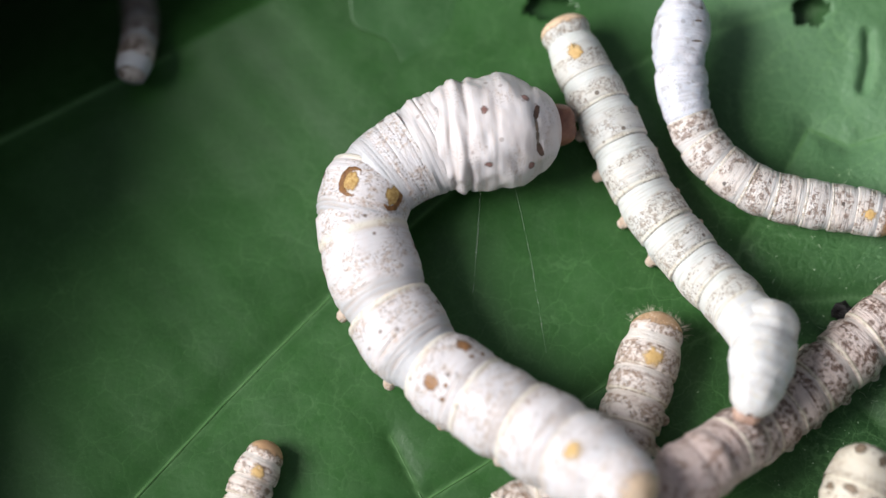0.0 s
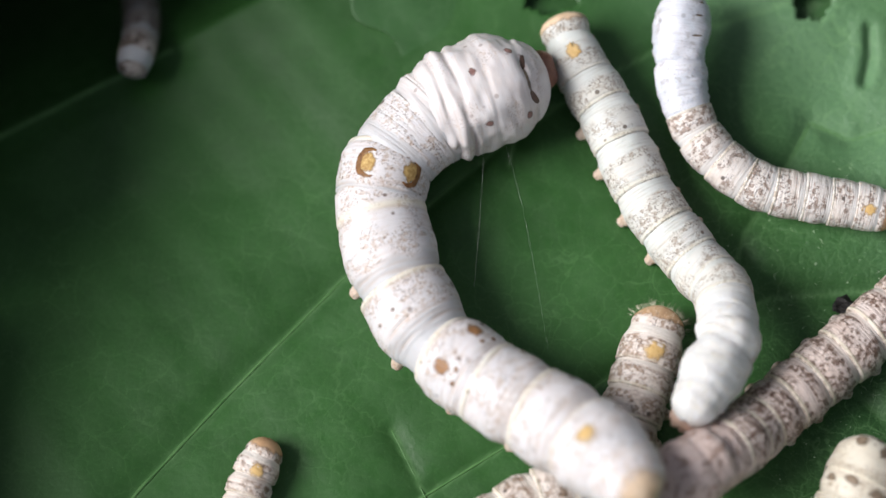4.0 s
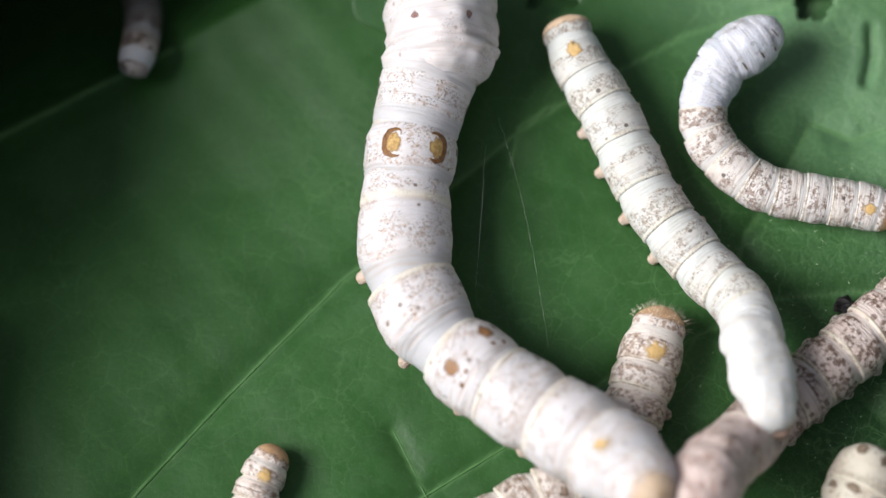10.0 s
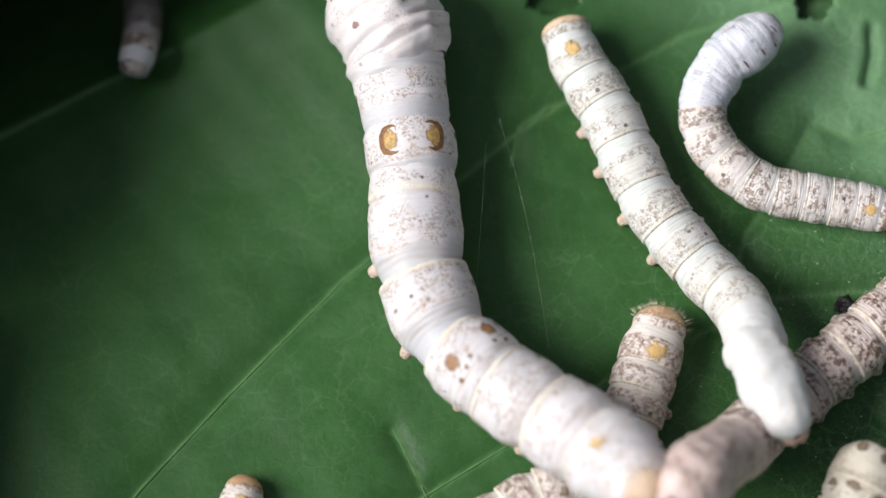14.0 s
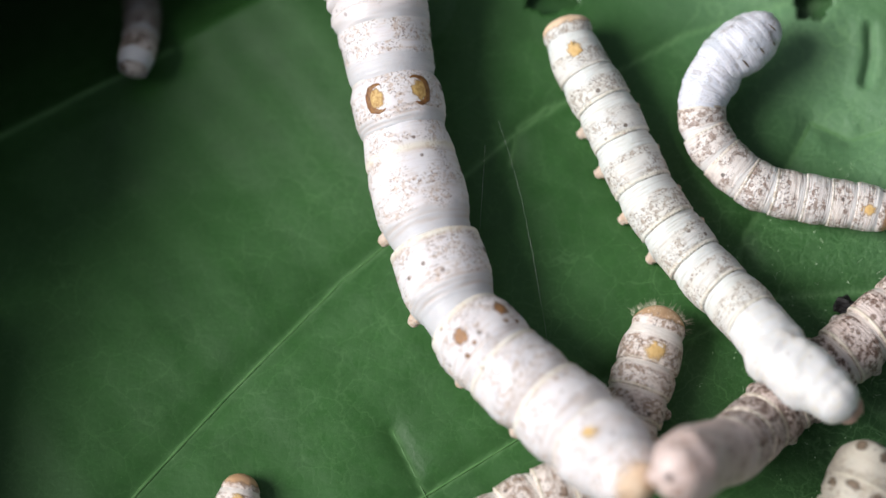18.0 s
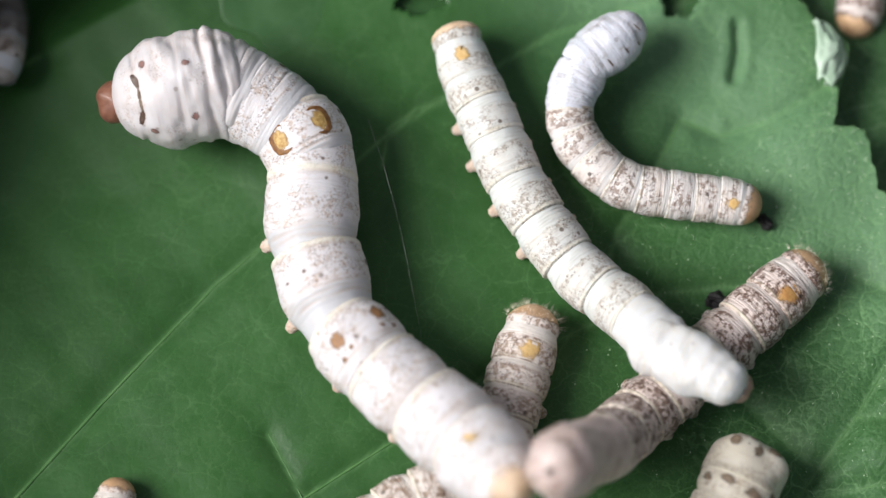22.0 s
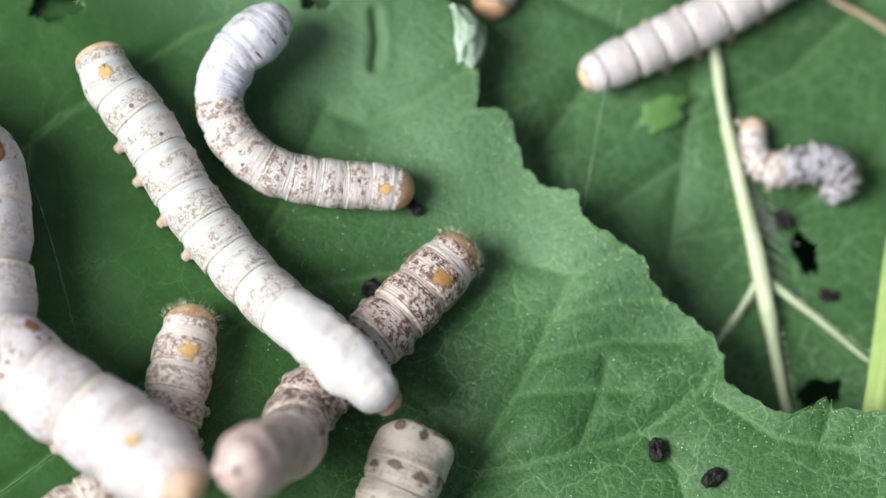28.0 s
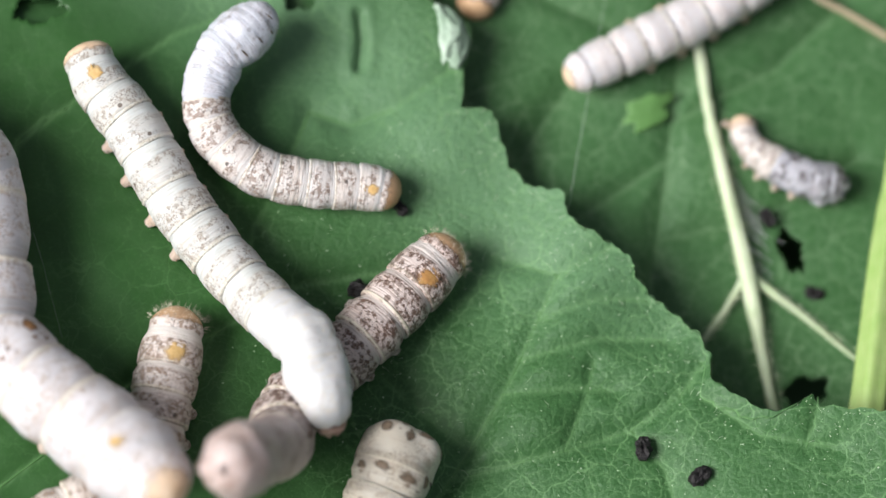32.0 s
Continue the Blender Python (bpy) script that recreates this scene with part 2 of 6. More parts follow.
# darker copy of the lower leaf, its shade put into the green
LEAF_SHADED = leaf_material("leaf_shaded", (0.020, 0.064, 0.016), (0.034, 0.090, 0.026), (0.09, 0.17, 0.07), 0.5)
LEAF_LOW = leaf_material("leaf_lower", (0.020, 0.070, 0.017), (0.050, 0.130, 0.044), (0.20, 0.32, 0.17), 0.45)


# ---- mesh helpers ----
def mesh(name, verts, faces, mat, parent=None, label="", smooth=True):
    me = bpy.data.meshes.new(name)
    me.from_pydata(verts, [], faces)
    if smooth:
        me.polygons.foreach_set("use_smooth", [True] * len(me.polygons))
    me.materials.append(mat)
    ob = new(name, me)
    if parent is not None:
        ob.parent = parent
    return tagged(ob, label)


def grid_faces(rows, cols, closed=False):
    last = cols if closed else cols - 1
    return [(i * cols + j, i * cols + (j + 1) % cols, (i + 1) * cols + (j + 1) % cols, (i + 1) * cols + j) for i in range(rows - 1) for j in range(last)]


def curve_at(points, u):
    """Place and direction on a smooth curve through the points, at u counted in points."""
    last = len(points) - 1
    i = min(max(int(math.floor(u)), 0), last - 1)
    f = u - i
    p1, p2 = points[i], points[i + 1]
    p0 = points[i - 1] if i > 0 else 2 * p1 - p2
    p3 = points[i + 2] if i + 2 <= last else 2 * p2 - p1
    m1, m2 = (p2 - p0) / 2, (p3 - p1) / 2
    place = (2 * f ** 3 - 3 * f ** 2 + 1) * p1 + (f ** 3 - 2 * f ** 2 + f) * m1 + (3 * f ** 2 - 2 * f ** 3) * p2 + (f ** 3 - f ** 2) * m2
    way = (6 * f ** 2 - 6 * f) * p1 + (3 * f ** 2 - 4 * f + 1) * m1 + (6 * f - 6 * f ** 2) * p2 + (3 * f ** 2 - 2 * f) * m2
    return place, way.normalized()


def tube(name, points, radii, mat, parent=None, label="", sides=8, steps=6, wobble=0.0, ribs=0.0):
    """A tapering, slightly uneven stalk along points (mm)."""
    pts = [Vector(p) * MM for p in points]
    total = (len(pts) - 1) * steps
    verts = []
    for k in range(total + 1):
        u = k / steps
        place, way = curve_at(pts, u)
        side = way.cross(Vector((0.2, 0.1, 1))).normalized()
        up = side.cross(way)
        i = min(int(u), len(radii) - 2)
        r = (radii[i] + (radii[i + 1] - radii[i]) * (u - i)) * MM
        for j in range(sides):
            a = 2 * math.pi * j / sides
            w = (1 + wobble * noise.noise((k * 0.35, math.cos(a) * 1.5, math.sin(a) * 1.5))) * (1 + ribs * math.cos(5 * a + 1.2))
            verts.append(place + (side * math.cos(a) + up * math.sin(a)) * r * w)
    faces = grid_faces(total + 1, sides, True)
    faces += [tuple(range(sides))[::-1], tuple(range(total * sides, total * sides + sides))]
    return mesh(name, verts, faces, mat, parent, label)


# ---- silkworms ----
VIEW_UP = Vector((0.0, -0.36, 0.93))
AROUND = 36


def segment_pose(points, u, roll=0.0):
    """y along the body towards the head, z out of the back."""
    place, way = curve_at(points, u)
    side = way.cross(VIEW_UP).normalized()
    up = side.cross(way)
    m = Matrix((side, way, up)).transposed().to_4x4()
    m.translation = place
    return m @ Matrix.Rotation(radians(roll), 4, "Y")


def skin_ring(a, r):
    """A point of the cross-section: round back, flatter belly."""
    x, z = math.sin(a) * r, math.cos(a) * r
    return x, (z if z > 0 else z * 0.86)


def segment_radius(s, back, mid, front, collar=1.0):
    """Outline of one ring, s from -1 (rear) to 1 (front): a raised collar in front that slips over the narrower rear of the next ring."""
    t = min(max(s, -1.0), 1.0)
    r = mid + (front - back) / 2 * t + (front + back - 2 * mid) / 2 * t * t
    r *= 1.0 + 0.035 * min(collar, 1.2) * (1.0 - t * t)
    if s < -0.2:
        r *= 1.0 - collar * 0.095 * min((-s - 0.2) / 0.8, 1.0) ** 1.7 - max(0.0, -s - 1.0) * 0.16
    if s > 0.98:
        r *= 1.0 - min(0.2, 1.5 * (s - 0.98))
    return r * (1.0 + collar * 0.010 * math.exp(-((s - 0.92) / 0.08) ** 2))


CREASES = ((-0.12, 0.012, 0.030), (-0.36, 0.024, 0.036), (-0.50, 0.030, 0.034), (-0.64, 0.030, 0.034), (-0.80, 0.034, 0.040), (0.80, 0.026, 0.040), (0.62, 0.010, 0.03))


def crease(s, a, seed):
    """How deep the skin folds in at station s and angle a: each fold wanders and fades round the body."""
    total = 0.0
    for k, (at, depth, width) in enumerate(CREASES):
        shift = 0.07 * noise.noise((math.sin(a) * 1.2 + seed * 2.3, math.cos(a) * 1.2, k * 3.1))
        if abs(s - at - shift) < 3 * width:
            fade = min(1.3, max(0.0, 0.62 + 1.5 * noise.noise((math.sin(a) * 1.7 + k * 5.7, math.cos(a) * 1.7, seed * 1.9))))
            total += depth * fade * math.exp(-((s - at - shift) / width) ** 2)
    return total


def body_segment(half, length, girths, mat, parent, seed, collar, lumps, grey, clean_from=0.60):
    """One half of a body ring: half is -1 for the rear piece, 1 for the front piece, 0 for an undivided ring."""
    lo, hi = {-1: (-1.75, 0.28), 1: (-0.28, 1.10), 0: (-1.3, 1.10), 2: (-0.28, 1.6)}[half]
    plug, half = half == 2, min(half, 1)
    rows = (44 if half else 70) if girths[1] > 1.4 else 24
    verts, band, rim, dark = [], [], [], []
    for i in range(rows):
        s = lo + (hi - lo) * i / (rows - 1)
        r0 = segment_radius(s, *girths, collar) if not plug or s < 0.9 else segment_radius(0.9, *girths, collar) * (1.0 - 0.14 * (s - 0.9))
        if s * half < 0:
            r0 *= 1.0 - 0.16 * abs(s)
        if half == 0 and s > 0.5:
            r0 *= 1.0 - 0.24 * (s - 0.5)
        if half == 0 and s < -0.75:
            r0 *= 1.0 - 0.4 * (-s - 0.75)
        for j in range(AROUND):
            a = 2 * math.pi * j / AROUND
            swell = 1 + lumps * noise.noise((math.sin(a) * 1.6 + seed * 7.1, math.cos(a) * 1.6, s * 1.4 + seed * 3.3)) \
                + 0.45 * lumps * noise.noise((math.sin(a) * 4.2 + seed, math.cos(a) * 4.2, s * 4.0))
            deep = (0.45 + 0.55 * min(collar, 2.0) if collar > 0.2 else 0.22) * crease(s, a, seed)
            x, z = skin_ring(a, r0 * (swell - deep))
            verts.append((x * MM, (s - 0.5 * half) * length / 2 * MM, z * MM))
            # strength of the painted fold shade, from the fold's depth
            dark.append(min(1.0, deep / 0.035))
            edge = -s + 0.16 * noise.noise((math.sin(a) * 3, math.cos(a) * 3, seed)) + 0.12 * noise.noise((math.sin(a) * 9, math.cos(a) * 9, seed * 3))
            band.append(min(1.0, max(0.0, (edge - clean_from) / 0.14)) * grey)
            rim.append(min(1.0, collar) * math.exp(-((s - 0.92) / 0.09) ** 2))
    ob = mesh("body_segment", verts, grid_faces(rows, AROUND, True), mat, parent)
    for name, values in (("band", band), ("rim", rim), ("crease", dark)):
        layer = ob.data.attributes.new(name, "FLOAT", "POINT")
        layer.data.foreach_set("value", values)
    return ob


# the big worm's thorax: its outline along the body, and its skin folds (station, depth, width; a ridge where the depth is negative)
THORAX_OUTLINE = ((-1.25, 0.62), (-1.12, 0.79), (-0.98, 0.885), (-0.8, 0.94), (-0.5, 0.985), (-0.2, 1.0), (0.1, 0.99), (0.35, 0.95), (0.5, 0.89), (0.66, 0.80), (0.82, 0.68), (0.94, 0.54), (1.02, 0.36), (1.08, 0.10))
THORAX_FOLDS = ((-0.94, 0.045, 0.04), (-0.80, -0.055, 0.08), (-0.64, 0.055, 0.05), (-0.10, 0.016, 0.05), (0.54, 0.05, 0.05), (0.66, -0.03, 0.06))


def thorax(length, radius, rear, front, mat, parent, seed, front_dome, overlap):
    """The swollen, lumpy front of the body in one piece, y from -length/2 to length/2."""
    folded = front_dome > 0.8
    rows, around = (90, 64) if folded else (44, AROUND)
    verts, dark, pleat = [], [], []
    for i in range(rows):
        s = -overlap + (overlap + 1.08) * i / (rows - 1)
        w = s * length / 2 / radius
        lift = math.exp(-((s + 0.05) / 0.75) ** 2)
        base = rear + (front - rear) * min(1.0, max(0.0, (s + 1) / 2)) ** 2.2
        r0 = base + (radius - base) * lift
        if s < -0.95:
            r0 *= 1.0 - ((-s - 0.95) / (overlap - 0.95)) ** 1.7 * 0.21
        if s > front_dome:
            r0 = max(r0, radius * 0.8 if front_dome < 0.8 else 0) * max(0.02, 1.0 - ((s - front_dome) / (1.08 - front_dome)) ** 2) ** 0.5
        if folded:
            r0 = radius * np.interp(s, *zip(*THORAX_OUTLINE))
        else:
            r0 *= 1.0 - 0.05 * math.exp(-((s + 0.62) / 0.07) ** 2) - 0.022 * math.exp(-((s - 0.35) / 0.08) ** 2) - 0.02 * math.exp(-((s - 0.62) / 0.05) ** 2)
        for j in range(around):
            a = 2 * math.pi * j / around
            swell = 1 + (0.10 if folded else 0.13) * noise.noise((math.sin(a) * 1.3 + seed * 5.1, math.cos(a) * 1.3, w * 1.3 + seed)) \
                + 0.05 * noise.noise((math.sin(a) * 3.4 + seed, math.cos(a) * 3.4, w * 3.4)) + 0.02 * noise.noise((math.sin(a) * 8 + seed, math.cos(a) * 8, w * 8))
            if folded:
                flank = max(0.0, abs(math.sin(a)) - 0.45)
                for at, deep, wide in THORAX_FOLDS:
                    shift = 0.10 * noise.noise((math.sin(a) * 1.1 + at * 4, math.cos(a) * 1.1, seed)) + 0.10 * flank
                    fade = min(1.2, max(0.15, 0.7 + 1.2 * noise.noise((math.sin(a) * 1.6 + at * 9, math.cos(a) * 1.6, 2.0))))
                    swell -= deep * fade * math.exp(-((s - at - shift) / wide) ** 2)
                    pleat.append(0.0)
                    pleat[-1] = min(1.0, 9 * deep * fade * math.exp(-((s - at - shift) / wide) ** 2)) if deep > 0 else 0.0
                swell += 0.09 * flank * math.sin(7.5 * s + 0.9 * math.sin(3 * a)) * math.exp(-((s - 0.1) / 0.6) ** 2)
                # painted shade of the thorax folds
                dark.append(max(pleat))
                pleat.clear()
            else:
                dark.append(0.0)
            x, z = skin_ring(a, r0 * swell)
            verts.append((x * MM, s * length / 2 * MM, z * MM))
    ob = mesh("thorax", verts, grid_faces(rows, around, True), mat, parent)
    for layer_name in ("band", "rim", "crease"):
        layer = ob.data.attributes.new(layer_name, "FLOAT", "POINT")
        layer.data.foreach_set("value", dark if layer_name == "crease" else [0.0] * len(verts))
    return ob


def thorax_mark(name, length, radius, a0, s0, wide, long, turn, mat, parent, label):
    """A mark laid on the thorax skin by dropping it onto the mesh from outside."""
    ob = parent
    rows, cols, verts = 6, 22, []
    c, k = math.cos(radians(turn)), math.sin(radians(turn))
    for i in range(rows):
        f = i / (rows - 1)
        for j in range(cols):
            t = 2 * math.pi * j / cols
            g = f * (1 + 0.25 * noise.noise((math.cos(t) * 2 + a0, math.sin(t) * 2, s0 * 4)))
            x0, y0 = math.cos(t) * g * wide, math.sin(t) * g * long
            x, y = x0 * c - y0 * k, x0 * k + y0 * c
            a = radians(a0) + x / radius
            way = Vector((math.sin(a), 0, math.cos(a)))
            hit, place, normal, index = ob.ray_cast(Vector((0, (s0 * length / 2 + y) * MM, 0)) + way * radius * 2 * MM, -way)
            verts.append((place if hit else way * radius * MM) + way * (0.035 * (1 - f ** 4) - 0.008) * MM)
    return faded(mesh(name, verts, grid_faces(rows, cols, True), mat, parent, label), [i / (rows - 1) for i in range(rows) for j in range(cols)])


def faded(ob, values):
    layer = ob.data.attributes.new("fade", "FLOAT", "POINT")
    layer.data.foreach_set("value", list(values))
    return ob


def end_cap(name, length, back, mat, parent, seed, blunt=0.62, label="", lumps=0.03, mouth=0.84, cleft=0.0):
    """A rounded closing piece whose open end faces the body, in +y or -y by the sign of length."""
    rows, way = 22, (1 if length > 0 else -1)
    size = abs(length)
    verts = []
    for i in range(rows):
        f = i / (rows - 1)
        y = (-0.8 + 1.8 * f) * size
        from_f = 0.18 if blunt < 0.3 else 0.44
        g = max(0.0, (f - from_f) / (1 - from_f))
        r0 = back * (1 - g ** (2.0 / (1 - blunt + 0.25))) ** 0.5 * (mouth + (1 - mouth) * min(1.0, f / 0.40)) if f < 1 else 0.02 * back
        for j in range(AROUND):
            a = 2 * math.pi * j / AROUND
            notch = cleft * f * (math.exp(-(min(a, 2 * math.pi - a) / 0.28) ** 2) - 0.5 * math.exp(-((min(a, 2 * math.pi - a) - 0.75) / 0.45) ** 2))
            x, z = skin_ring(a, r0 * (1 - notch + lumps * noise.noise((math.sin(a) * 2 + seed, math.cos(a) * 2, f * 2.2))))
            verts.append((x * MM, way * y * MM, z * MM))
    faces = grid_faces(rows, AROUND, True) + [tuple(range((rows - 1) * AROUND, rows * AROUND))]
    ob = mesh(name, verts, faces, mat, parent, label)
    for layer_name in ("band", "rim", "crease"):
        layer = ob.data.attributes.new(layer_name, "FLOAT", "POINT")
        layer.data.foreach_set("value", [0.0] * len(verts))
    return ob


def skin_patch(name, half, length, girths, a0, s0, wide, long, mat, parent, lift=0.05, label="", crescent=False):
    """A slightly raised mark on a ring's skin at angle a0 from the back's middle (degrees) and station s0. A crescent opens towards the middle."""
    rows, cols = 7, 26
    verts, out = [], []
    inward = -1 if a0 > 5 else 1
    for i in range(rows):
        f = i / (rows - 1)
        for j in range(cols):
            if crescent:
                t = (j / (cols - 1) * 2 - 1) * radians(128)
                inner = 0.46 + 0.46 * (abs(t) / radians(128)) ** 2
                g = inner + (1.0 - inner) * f
                x, y = -inward * math.cos(t) * g * wide, math.sin(t) * g * long
                edge = abs(2 * f - 1) ** 3
            else:
                t = 2 * math.pi * j / cols
                g, edge = f, f
                x, y = math.cos(t) * f * wide, math.sin(t) * f * long
            out.append(edge)
            ragged = 1 + (0.13 if crescent else 0.26) * noise.noise((math.cos(t) * 2.4 + a0, math.sin(t) * 2.4, s0 * 5 + wide))
            x, y = x * ragged, y * ragged
            r0 = segment_radius(s0 + y / (length / 2), *girths)
            a = radians(a0) + x / r0
            way, along = Vector((math.sin(a), 0, math.cos(a))), ((s0 - 0.5 * half) * length / 2 + y) * MM
            hit, place, normal, index = parent.ray_cast(way * 2 * r0 * MM + Vector((0, along, 0)), -way)
            if not hit:
                place = way * r0 * MM + Vector((0, along, 0))
            verts.append(place + way * (lift * (1 - edge ** 4) - 0.008) * MM)
    return faded(mesh(name, verts, grid_faces(rows, cols, not crescent), mat, parent, label), out)


def bristles(parent, radius, back, seed):
    """A tuft of fine hairs round a tail end."""
    rng = random.Random(seed)
    verts, faces = [], []
    for k in range(150):
        a, f = rng.uniform(-2.4, 2.4), rng.uniform(0.0, 0.95)
        x, z = skin_ring(a, radius * (1 - f * f) ** 0.5 * 0.97)
        root = Vector((x, -back * (0.1 + 0.9 * f), z))
        out = Vector((x, -radius * f * 1.2, z)).normalized() + Vector((rng.uniform(-0.4, 0.4), rng.uniform(-0.4, 0.2), rng.uniform(-0.3, 0.4)))
        side = out.cross(Vector((0.3, 0.2, 1))).normalized() * 0.013
        tip = root + out * rng.uniform(0.25, 0.7)
        up = out.cross(side).normalized() * 0.018
        n0 = len(verts)
        verts += [(root + side) * MM, (root - side) * MM, (root + up) * MM, tip * MM]
        faces += [(n0, n0 + 1, n0 + 3), (n0 + 1, n0 + 2, n0 + 3), (n0 + 2, n0, n0 + 3)]
    return tagged(mesh("bristles", verts, faces, HAIR, parent), "fine pale bristles", kind="stuff")


def proleg(length, radius, side, y, size, parent, mat, tucked=False):
    """A short fleshy leg with a flared foot, leaning out from the flank."""
    rows, cols, verts = 9, 12, []
    out = Vector((side * 0.74, -0.10, -0.66)).normalized()
    across = out.cross(Vector((0, 1, 0))).normalized()
    along = across.cross(out)
    base = Vector((side * radius * 0.80, y, -radius * 0.36)) if not tucked else Vector((side * radius * 0.45, y, -radius * 0.62))
    for i in range(rows):
        f = i / (rows - 1)
        r = size * 0.8 * (1.0 - 0.50 * f + 0.22 * max(0, f - 0.6) / 0.4) * (1.0 - max(0.0, (f - 0.7) / 0.3) ** 3 * 0.9)
        for j in range(cols):
            a = 2 * math.pi * j / cols
            w = 1 + 0.22 * noise.noise((i * 0.7, math.cos(a) * 1.3, math.sin(a) * 1.3 + y + side))
            verts.append((base + out * f * size * 1.7 + (across * math.cos(a) + along * math.sin(a)) * r * w) * MM)
    return mesh("proleg", verts, grid_faces(rows, cols, True) + [tuple(range((rows - 1) * cols, rows * cols))], mat, parent)


def horn(radius, parent, mat):
    rows, cols, verts = 8, 10, []
    for i in range(rows):
        f = i / (rows - 1)
        r = radius * 0.09 * (1 - f) ** 0.8 + 0.02
        for j in range(cols):
            a = 2 * math.pi * j / cols
            verts.append(((math.cos(a) * r) * MM, (-f * radius * 0.22 + math.sin(a) * r) * MM, (radius * (0.92 + 0.14 * f)) * MM))
    return mesh("tail_horn", verts, grid_faces(rows, cols, True) + [tuple(range((rows - 1) * cols, rows * cols))], mat, parent)


# each worm with its rings, their stations and offsets
WORMS = []


def silkworm(points, rings, girth, body, tail_mat, label, front=None, front_from=99, marks="", roll=0.0, head_mat=None, legs=True, seed=1, leg_mat=None, fold=1.0):
    """A caterpillar built ring by ring along points (mm, tail to head). rings: (station, radius) of each ring's middle, tail to head."""
    pts = [Vector(p) * MM for p in points]
    worm = new("silkworm")
    base = pts[len(pts) // 2]
    worm.location = (base.x, base.y, 0)
    tagged(worm, label, "silkworm", "silkworms on the mulberry leaves")
    local = [p - worm.location for p in pts]
    parts, chest = [], None
    last = len(rings) - 1
    spans = []
    for k, ring in enumerate(rings):
        spans.append([ring[0], ring[1]] if len(ring) == 3 else [None, None])
    middle = [(ring[0] + ring[1]) / 2 if len(ring) == 3 else ring[0] for ring in rings]
    for k in range(last):
        edge = spans[k + 1][0] if len(rings[k + 1]) == 3 else spans[k][1] if len(rings[k]) == 3 else (middle[k] + middle[k + 1]) / 2
        spans[k][1], spans[k + 1][0] = edge, edge
    spans[0][0] = 2 * middle[0] - spans[0][1]
    spans[last][1] = 2 * middle[last] - spans[last][0] if spans[last][1] is None else spans[last][1]
    for k, ring in enumerate(rings):
        u, r, (lo, hi) = middle[k], ring[-1] * girth, spans[k]
        before = rings[k - 1][-1] * girth if k else r * 0.9
        after = rings[k + 1][-1] * girth if k < last else r * 0.8
        length = (curve_at(local, lo)[0] - curve_at(local, hi)[0]).length / MM
        sd = seed * 1.37 + k * 0.61
        if k == 0:
            size = max((curve_at(local, 0)[0] - curve_at(local, u)[0]).length / MM, r * 0.7)
            dome = 0.45 if body == SKIN_CREAM else 0.22
            ob = end_cap("tail_segment", -size, r, tail_mat if body == SKIN_GREY and "t" in marks else body, worm, sd, dome)
            if tail_mat in (PALE_TAN, TAN):
                plate = end_cap("tail_plate", -size * 1.02, r * 1.012, TAIL_TAN if tail_mat == TAN else TAIL_PALE, ob, sd, dome, "orange-tan tail end")
                start = 0.72 if "p" in marks or "f" in marks else 0.46 if body == SKIN_CREAM else 0.40
                faded(plate, [1.0 - min(1.0, max(0.0, (k // AROUND / 21 - start) / 0.40)) for k in range(22 * AROUND)])
            if body == SKIN_GREY and "t" in marks:
                for side in (-1, 1):
                    proleg(length, r, side, -size * 0.5, r * 0.34, ob, tail_mat)
            if "w" in marks:
                bristles(ob, r, size, seed)
            ob.matrix_basis = segment_pose(local, u, roll)
            parts.append((ob, u, None))
            continue
        if k == last and head_mat:
            size = r * 0.9 if chest else max((curve_at(local, len(local) - 1)[0] - curve_at(local, u)[0]).length / MM, r * 0.6)
            ob = end_cap("head", size, r, head_mat, worm, sd, 0.6, "rounded head end", 0.06, 0.84 if chest else 0.99, 0.16)
            for side in (-1, 1):
                knob = end_cap("mandible", r * 0.34, r * 0.24, head_mat, ob, sd, 0.5)
                knob.location = (side * r * 0.3 * MM, size * 0.8 * MM, -r * 0.3 * MM)
            if "b" in marks:
                for at, where, wide, long in ((-46, 0.30, 0.26, 0.20), (18, 0.58, 0.32, 0.17), (-8, 0.18, 0.18, 0.24), (54, 0.40, 0.18, 0.26), (-22, 0.70, 0.16, 0.11), (78, 0.15, 0.24, 0.20)):
                    thorax_mark("smudge", 2 * size, r, at, where, r * wide, r * long, at, SMUDGE, ob, "dark brown smudge")
            shift = None
            if chest:
                u, shift = chest[0], pose(0, chest[1] * (0.50 if "f" in marks else 0.43 if "t" in marks else 0.40) * MM, -chest[2] * (0.22 if "f" in marks else 0.46 if "t" in marks else 0.42) * MM, -24 if "f" in marks else -30 if "t" in marks else -40)
            ob.matrix_basis = segment_pose(local, u, roll) @ (shift or Matrix())
            parts.append((ob, u, shift))
            continue
        mat = front if k >= front_from and front else body
        if len(ring) == 3:
            ob = thorax(length, r, before * (1.10 if "f" in marks else 0.98), after * 1.05, mat, worm, sd, 0.85 if "f" in marks else 0.62 if "t" in marks else 0.45, 1.25 if "f" in marks else 1.22)
            chest = (u, length, r)
            if "f" in marks:
                for side in (-1, 1):
                    thorax_mark("mauve_patch", length, r, side * 28, -0.30, r * 0.11, r * 0.10, side * 35, MAUVE, ob, "dull mauve spot")
                    thorax_mark("dark_mark", length, r, side * 24, 0.60, r * 0.20, r * 0.055, side * 14, DARK, ob, "blackish brow mark")
                    thorax_mark("rusty_patch", length, r, side * 40, 0.44, r * 0.13, r * 0.10, 0, MAUVE, ob, "rusty smear")
